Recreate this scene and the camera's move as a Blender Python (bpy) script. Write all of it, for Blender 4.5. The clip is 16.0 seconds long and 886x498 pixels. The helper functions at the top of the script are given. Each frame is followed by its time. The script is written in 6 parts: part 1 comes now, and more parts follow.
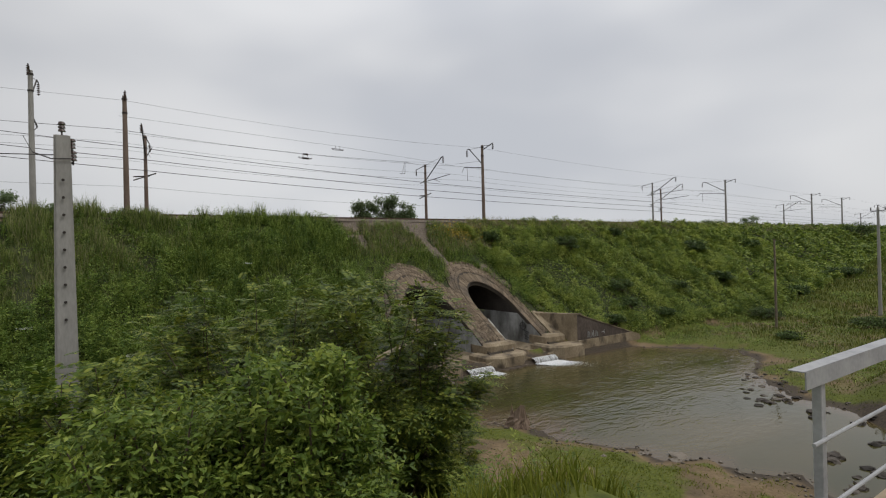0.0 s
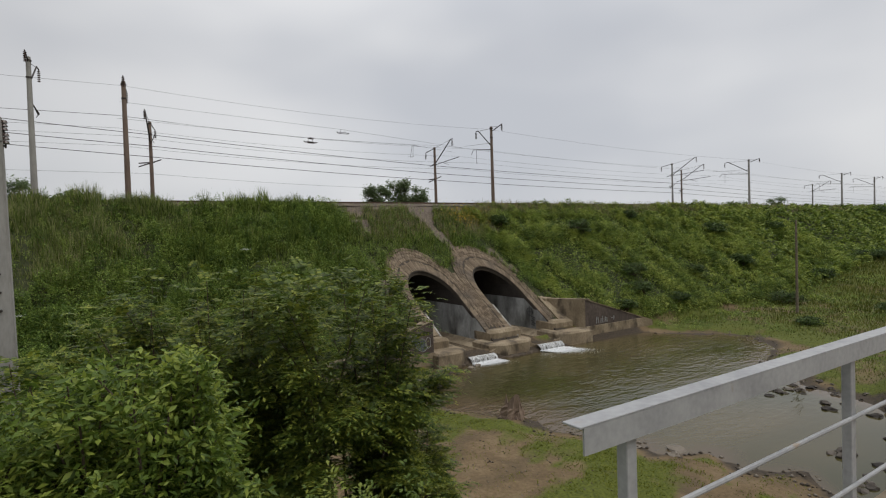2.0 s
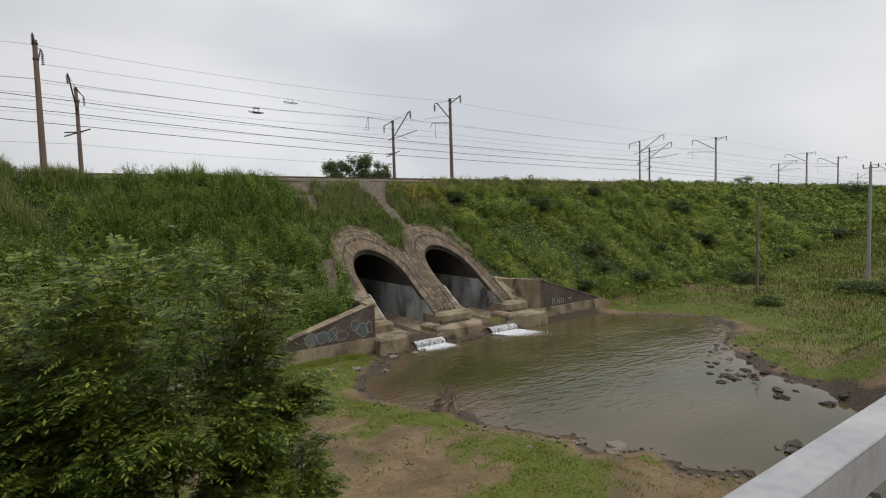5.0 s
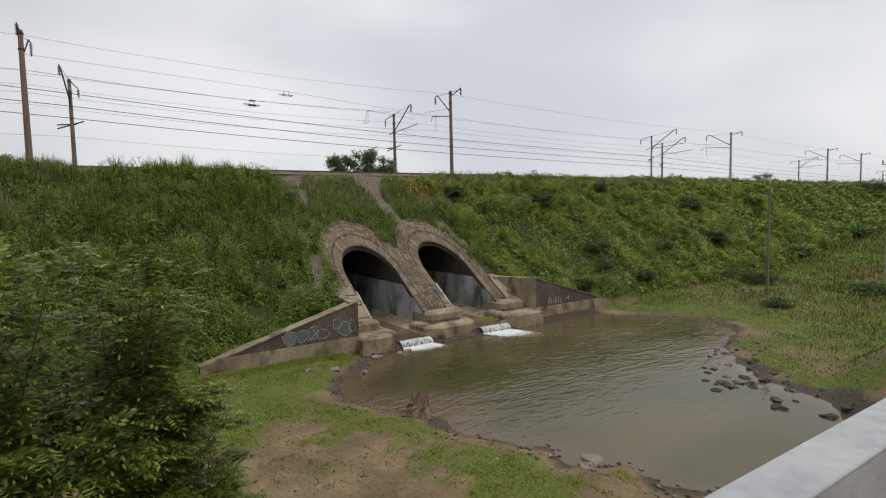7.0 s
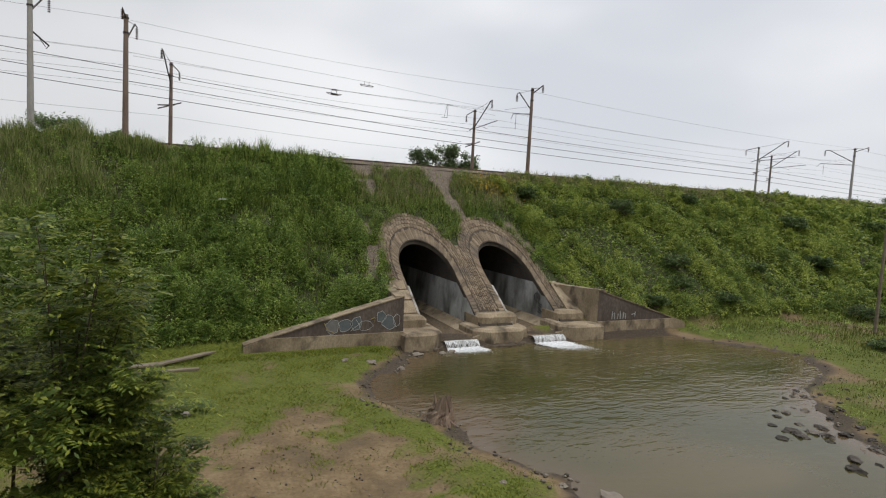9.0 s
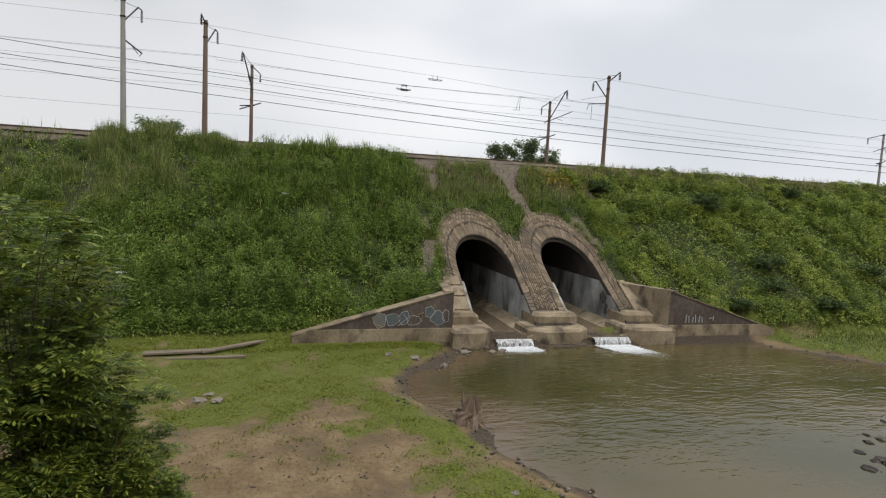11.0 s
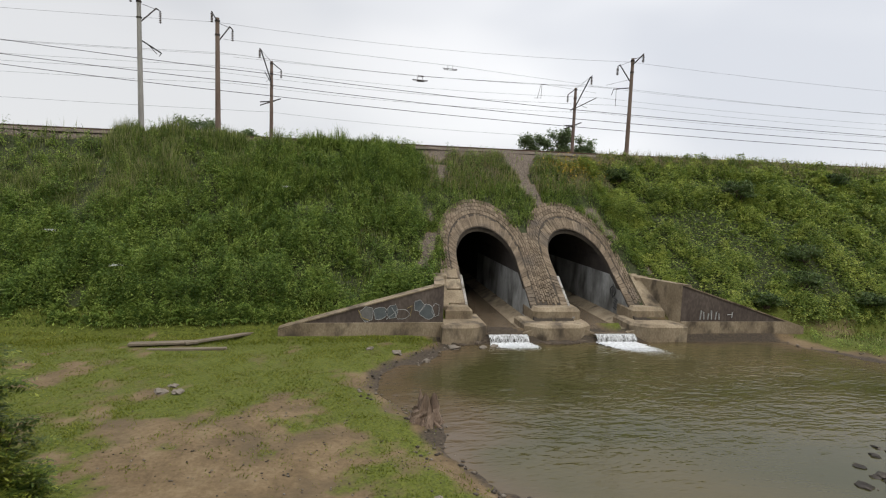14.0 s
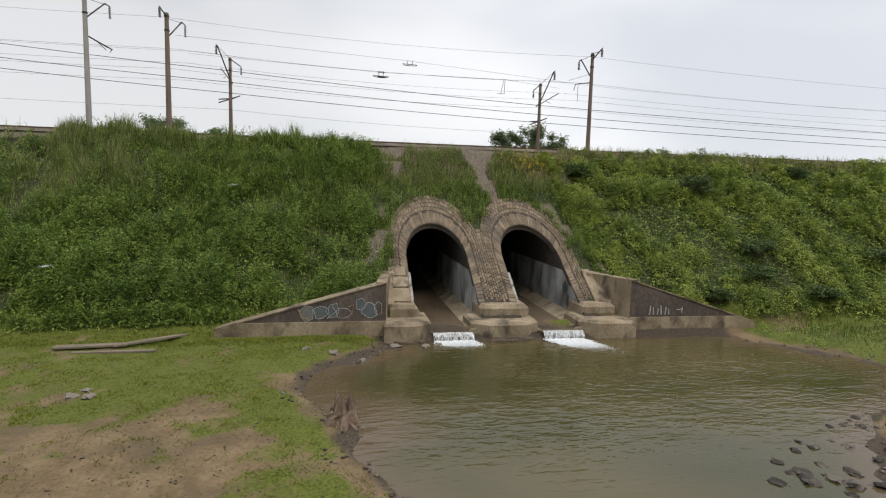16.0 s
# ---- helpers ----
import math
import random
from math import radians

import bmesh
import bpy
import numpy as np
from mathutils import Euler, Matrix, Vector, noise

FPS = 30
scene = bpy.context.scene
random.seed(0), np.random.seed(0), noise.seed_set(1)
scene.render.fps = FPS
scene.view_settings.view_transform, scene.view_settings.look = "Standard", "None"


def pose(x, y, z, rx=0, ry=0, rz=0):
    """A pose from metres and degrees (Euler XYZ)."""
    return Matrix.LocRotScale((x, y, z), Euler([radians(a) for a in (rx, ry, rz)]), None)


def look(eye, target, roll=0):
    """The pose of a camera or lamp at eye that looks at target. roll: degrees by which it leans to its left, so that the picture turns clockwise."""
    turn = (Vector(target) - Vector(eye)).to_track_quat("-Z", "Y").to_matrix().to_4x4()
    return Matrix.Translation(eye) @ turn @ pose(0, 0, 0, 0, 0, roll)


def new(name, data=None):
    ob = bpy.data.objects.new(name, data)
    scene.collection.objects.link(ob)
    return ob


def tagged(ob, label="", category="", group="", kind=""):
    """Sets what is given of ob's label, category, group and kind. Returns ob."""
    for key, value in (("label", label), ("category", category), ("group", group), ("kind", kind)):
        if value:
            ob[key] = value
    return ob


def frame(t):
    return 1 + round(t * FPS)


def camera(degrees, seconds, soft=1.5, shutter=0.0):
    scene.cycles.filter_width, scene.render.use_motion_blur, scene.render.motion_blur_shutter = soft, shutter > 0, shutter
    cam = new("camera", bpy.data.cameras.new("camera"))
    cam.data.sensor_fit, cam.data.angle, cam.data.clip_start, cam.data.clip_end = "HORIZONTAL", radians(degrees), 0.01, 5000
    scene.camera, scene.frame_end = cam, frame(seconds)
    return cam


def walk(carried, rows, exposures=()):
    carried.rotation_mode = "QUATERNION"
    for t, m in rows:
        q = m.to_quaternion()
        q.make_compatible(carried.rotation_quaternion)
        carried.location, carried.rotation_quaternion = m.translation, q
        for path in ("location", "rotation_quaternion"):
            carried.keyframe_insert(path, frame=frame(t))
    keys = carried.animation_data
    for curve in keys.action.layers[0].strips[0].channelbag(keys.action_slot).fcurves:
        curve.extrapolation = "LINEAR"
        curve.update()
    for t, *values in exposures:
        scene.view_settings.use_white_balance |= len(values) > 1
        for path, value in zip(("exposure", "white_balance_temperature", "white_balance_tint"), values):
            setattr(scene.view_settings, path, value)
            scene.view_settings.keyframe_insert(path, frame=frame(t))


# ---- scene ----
cam = camera(77.8, 16.0, soft=1.15)
PATH = [
    (0, (-1.647, -1.732, 9.536), (-0.487, -0.103, 9.541), -1.4),
    (0.5, (-1.174, -1.751, 9.515), (-0.059, -0.091, 9.524), -1.4),
    (1, (-0.683, -1.693, 9.492), (0.403, -0.014, 9.475), -1.3),
    (1.5, (-0.221, -1.703, 9.478), (0.862, -0.022, 9.447), -1.6),
    (2, (0.259, -1.756, 9.507), (1.351, -0.082, 9.457), -1.8),
    (2.5, (0.79, -1.809, 9.54), (1.948, -0.18, 9.477), -1.6),
    (3, (1.329, -1.635, 9.574), (2.542, -0.046, 9.504), -2.0),
    (3.5, (1.731, -1.433, 9.509), (2.953, 0.149, 9.443), -2.1),
    (4, (2.335, -1.234, 9.438), (3.55, 0.353, 9.369), -1.9),
    (4.5, (2.821, -0.947, 9.386), (4.008, 0.659, 9.273), -1.7),
    (5, (3.472, -0.832, 9.343), (4.633, 0.791, 9.211), -1.6),
    (7.3, (6.269, -0.753, 9.223), (7.365, 0.913, 9.076), -0.8),
    (7.5, (6.58, -0.774, 9.224), (7.613, 0.933, 9.091), 1.0),
    (8, (7.219, -0.835, 9.296), (8.165, 0.921, 9.152), 1.7),
    (8.5, (7.822, -0.831, 9.304), (8.735, 0.943, 9.158), 2.4),
    (9, (8.356, -0.805, 9.261), (9.19, 1.006, 9.104), 3.0),
    (9.2, (8.586, -0.829, 9.228), (9.386, 0.997, 9.076), 2.9),
    (11.5, (11.773, -0.649, 9.042), (12.239, 1.287, 8.856), 3.0),
    (12, (12.384, -0.586, 8.991), (12.796, 1.362, 8.805), 3.1),
    (12.5, (13.031, -0.542, 9.071), (13.365, 1.419, 8.872), 3.0),
    (13, (13.719, -0.543, 9.05), (14.046, 1.419, 8.845), 2.9),
    (13.5, (14.383, -0.582, 9.046), (14.702, 1.382, 8.838), 2.6),
    (14, (15.086, -0.571, 9.005), (15.412, 1.391, 8.796), 2.1),
    (14.5, (15.745, -0.604, 8.993), (16.089, 1.355, 8.785), 1.9),
    (15, (16.424, -0.565, 9.061), (16.795, 1.389, 8.844), 1.9),
    (15.5, (17.168, -0.527, 9.037), (17.538, 1.427, 8.825), 1.7),
    (16, (17.927, -0.474, 8.917), (18.288, 1.482, 8.705), 1.6),
]
EXPOSURES = [(0, -0.13), (3.5, -0.08), (5, 0.04), (7.5, 0.13), (9, 0.2), (12, 0.3), (16, 0.34)]
walk(cam, [(t, look(eye, target, roll)) for t, eye, target, roll in PATH], EXPOSURES)

# ---- light ----
world = bpy.data.worlds.new("overcast_sky")
scene.world = world
world.use_nodes = True
wn, wl = world.node_tree.nodes, world.node_tree.links
wn.clear()
SUN_ELEVATION, SUN_AZIMUTH = 52.0, 150.0
w_out = wn.new("ShaderNodeOutputWorld")
w_sky = wn.new("ShaderNodeTexSky")
w_sky.sky_type, w_sky.sun_disc = "NISHITA", False
w_sky.sun_elevation, w_sky.sun_rotation = radians(SUN_ELEVATION), radians(SUN_AZIMUTH)
w_bg_sky = wn.new("ShaderNodeBackground")
w_bg_sky.inputs["Strength"].default_value = 0.06
w_coord = wn.new("ShaderNodeTexCoord")
w_map = wn.new("ShaderNodeMapping")
w_map.inputs["Scale"].default_value = (1.0, 1.0, 2.3)
w_map.inputs["Location"].default_value = (0.35, 0.1, 0.2)
w_noise = wn.new("ShaderNodeTexNoise")
w_noise.inputs["Scale"].default_value = 1.5
w_noise.inputs["Detail"].default_value = 3.0
w_noise.inputs["Roughness"].default_value = 0.45
w_ramp = wn.new("ShaderNodeValToRGB")
w_ramp.color_ramp.interpolation = "EASE"
w_ramp.color_ramp.elements[0].position, w_ramp.color_ramp.elements[0].color = 0.34, (0.565, 0.585, 0.63, 1)
w_ramp.color_ramp.elements[1].position, w_ramp.color_ramp.elements[1].color = 0.66, (0.79, 0.795, 0.81, 1)
w_cloud = wn.new("ShaderNodeBackground")
w_cloud.inputs["Strength"].default_value = 0.9
w_add = wn.new("ShaderNodeMixShader")
w_add.inputs[0].default_value = 0.93
wl.new(w_sky.outputs[0], w_bg_sky.inputs["Color"])
wl.new(w_coord.outputs["Generated"], w_map.inputs["Vector"])
wl.new(w_map.outputs[0], w_noise.inputs["Vector"])
wl.new(w_noise.outputs["Fac"], w_ramp.inputs["Fac"])
w_sep = wn.new("ShaderNodeSeparateXYZ")
w_up = wn.new("ShaderNodeMapRange")
w_up.interpolation_type = "SMOOTHSTEP"
w_up.inputs["From Min"].default_value, w_up.inputs["From Max"].default_value = 0.3, 1.0
w_up.inputs["To Min"].default_value, w_up.inputs["To Max"].default_value = 1.0, 2.6
w_mul = wn.new("ShaderNodeVectorMath")
w_mul.operation = "SCALE"
wl.new(w_coord.outputs["Generated"], w_sep.inputs[0])
wl.new(w_sep.outputs["Z"], w_up.inputs["Value"])
w_dot = wn.new("ShaderNodeVectorMath")
w_dot.operation = "DOT_PRODUCT"
w_dot.inputs[1].default_value = (0.62, 0.66, 0.42)
w_thin = wn.new("ShaderNodeMapRange")
w_thin.interpolation_type = "SMOOTHSTEP"
w_thin.inputs["From Min"].default_value, w_thin.inputs["From Max"].default_value = 0.5, 1.0
w_thin.inputs["To Min"].default_value, w_thin.inputs["To Max"].default_value = 0.91, 1.20
w_both = wn.new("ShaderNodeMath")
w_both.operation = "MULTIPLY"
wl.new(w_coord.outputs["Generated"], w_dot.inputs[0])
wl.new(w_dot.outputs["Value"], w_thin.inputs["Value"])
wl.new(w_up.outputs[0], w_both.inputs[0])
wl.new(w_thin.outputs[0], w_both.inputs[1])
wl.new(w_ramp.outputs["Color"], w_mul.inputs[0])
wl.new(w_both.outputs[0], w_mul.inputs["Scale"])
wl.new(w_mul.outputs[0], w_cloud.inputs["Color"])
wl.new(w_bg_sky.outputs[0], w_add.inputs[1])
wl.new(w_cloud.outputs[0], w_add.inputs[2])
wl.new(w_add.outputs[0], w_out.inputs["Surface"])
sun = new("sun", bpy.data.lights.new("sun", "SUN"))
sun.data.energy, sun.data.angle, sun.data.color = 1.2, radians(25), (1.0, 0.97, 0.92)
sun.matrix_basis = look((0, 0, 60), (30 * math.sin(radians(SUN_AZIMUTH)) * -1, 30 * math.cos(radians(SUN_AZIMUTH)) * -1, 60 - 30 * math.tan(radians(SUN_ELEVATION))))

# ---- materials ----
WATER = 0.15


def material(name, colours, scale=3.0, rough=0.85, bump=0.3, fine=18.0, metal=0.0, stops=(0.3, 0.7), random_mix=0.0, island=False, coord="Object",
             transl=0.0, spec=0.3, patch=None, stretch=(1, 1, 1), bump_dist=0.02, masks=()):
    """Two colours mixed by coarse and fine noise, with relief; random_mix varies each object or each island."""
    m = bpy.data.materials.new(name)
    m.use_nodes = True
    n, l = m.node_tree.nodes, m.node_tree.links
    b = n["Principled BSDF"]
    tc = n.new("ShaderNodeTexCoord")
    mp = n.new("ShaderNodeMapping")
    mp.inputs["Scale"].default_value = stretch
    if coord == "World":
        geo = n.new("ShaderNodeNewGeometry")
        l.new(geo.outputs["Position"], mp.inputs["Vector"])
    else:
        l.new(tc.outputs[coord], mp.inputs["Vector"])
    n1, n2 = n.new("ShaderNodeTexNoise"), n.new("ShaderNodeTexNoise")
    n1.inputs["Scale"].default_value, n1.inputs["Detail"].default_value = scale, 6
    n2.inputs["Scale"].default_value, n2.inputs["Detail"].default_value = fine, 4
    for k in (n1, n2):
        l.new(mp.outputs[0], k.inputs["Vector"])
    mix = n.new("ShaderNodeMath")
    mix.operation = "MULTIPLY_ADD"
    mix.inputs[1].default_value = 0.4
    sub = n.new("ShaderNodeMath")
    sub.operation = "MULTIPLY"
    sub.inputs[1].default_value = 0.6
    l.new(n1.outputs["Fac"], sub.inputs[0])
    l.new(n2.outputs["Fac"], mix.inputs[0])
    l.new(sub.outputs[0], mix.inputs[2])
    fac = mix.outputs[0]
    if random_mix:
        if island == "tint":
            tint = n.new("ShaderNodeAttribute")
            tint.attribute_name = "tint"
            r = tint.outputs["Fac"]
        elif island:
            r = n.new("ShaderNodeNewGeometry").outputs["Random Per Island"]
        else:
            r = n.new("ShaderNodeObjectInfo").outputs["Random"]
        rm = n.new("ShaderNodeMath")
        rm.operation = "MULTIPLY_ADD"
        rm.inputs[1].default_value = random_mix
        cen = n.new("ShaderNodeMath")
        cen.operation = "SUBTRACT"
        cen.inputs[1].default_value = random_mix / 2
        l.new(r, rm.inputs[0])
        l.new(fac, rm.inputs[2])
        l.new(rm.outputs[0], cen.inputs[0])
        fac = cen.outputs[0]
    ramp = n.new("ShaderNodeValToRGB")
    while len(ramp.color_ramp.elements) < len(colours):
        ramp.color_ramp.elements.new(0.5)
    for i, c in enumerate(colours):
        ramp.color_ramp.elements[i].position = stops[0] + (stops[1] - stops[0]) * i / (len(colours) - 1)
        ramp.color_ramp.elements[i].color = (*c, 1)
    l.new(fac, ramp.inputs["Fac"])
    out = ramp.outputs["Color"]
    if patch:
        pcol, pscale, lo, hi = patch
        n3 = n.new("ShaderNodeTexNoise")
        n3.inputs["Scale"].default_value, n3.inputs["Detail"].default_value = pscale, 5
        l.new(mp.outputs[0], n3.inputs["Vector"])
        mr = n.new("ShaderNodeMapRange")
        mr.inputs["From Min"].default_value, mr.inputs["From Max"].default_value = lo, hi
        l.new(n3.outputs["Fac"], mr.inputs["Value"])
        mx = n.new("ShaderNodeMix")
        mx.data_type = "RGBA"
        l.new(mr.outputs[0], mx.inputs["Factor"])
        l.new(out, mx.inputs["A"])
        mx.inputs["B"].default_value = (*pcol, 1)
        out = mx.outputs["Result"]
    for attr, ca, cb in masks:
        at_ = n.new("ShaderNodeAttribute")
        at_.attribute_name = attr
        own = n.new("ShaderNodeMix")
        own.data_type = "RGBA"
        own.inputs["A"].default_value, own.inputs["B"].default_value = (*ca, 1), (*cb, 1)
        n4 = n.new("ShaderNodeTexNoise")
        n4.inputs["Scale"].default_value, n4.inputs["Detail"].default_value = 9.0, 5
        l.new(mp.outputs[0], n4.inputs["Vector"])
        crisp = n.new("ShaderNodeMapRange")
        crisp.inputs["From Min"].default_value, crisp.inputs["From Max"].default_value = 0.32, 0.68
        l.new(n4.outputs["Fac"], crisp.inputs["Value"])
        l.new(crisp.outputs[0], own.inputs["Factor"])
        edge = n.new("ShaderNodeMath")
        edge.operation = "ADD"
        l.new(at_.outputs["Fac"], edge.inputs[0])
        l.new(mix.outputs[0], edge.inputs[1])
        mr = n.new("ShaderNodeMapRange")
        mr.inputs["From Min"].default_value, mr.inputs["From Max"].default_value = 0.85, 1.15
        l.new(edge.outputs[0], mr.inputs["Value"])
        mx = n.new("ShaderNodeMix")
        mx.data_type = "RGBA"
        l.new(mr.outputs[0], mx.inputs["Factor"])
        l.new(out, mx.inputs["A"])
        l.new(own.outputs["Result"], mx.inputs["B"])
        out = mx.outputs["Result"]
    l.new(out, b.inputs["Base Color"])
    b.inputs["Roughness"].default_value, b.inputs["Metallic"].default_value = rough, metal
    b.inputs["Specular IOR Level"].default_value = spec
    if transl:
        tr = n.new("ShaderNodeBsdfTranslucent")
        ms = n.new("ShaderNodeMixShader")
        ms.inputs[0].default_value = transl
        l.new(out, tr.inputs["Color"])
        l.new(b.outputs[0], ms.inputs[1])
        l.new(tr.outputs[0], ms.inputs[2])
        l.new(ms.outputs[0], n["Material Output"].inputs["Surface"])
    if bump:
        bp = n.new("ShaderNodeBump")
        bp.inputs["Strength"].default_value, bp.inputs["Distance"].default_value = bump, bump_dist
        l.new(mix.outputs[0], bp.inputs["Height"])
        l.new(bp.outputs[0], b.inputs["Normal"])
    return m


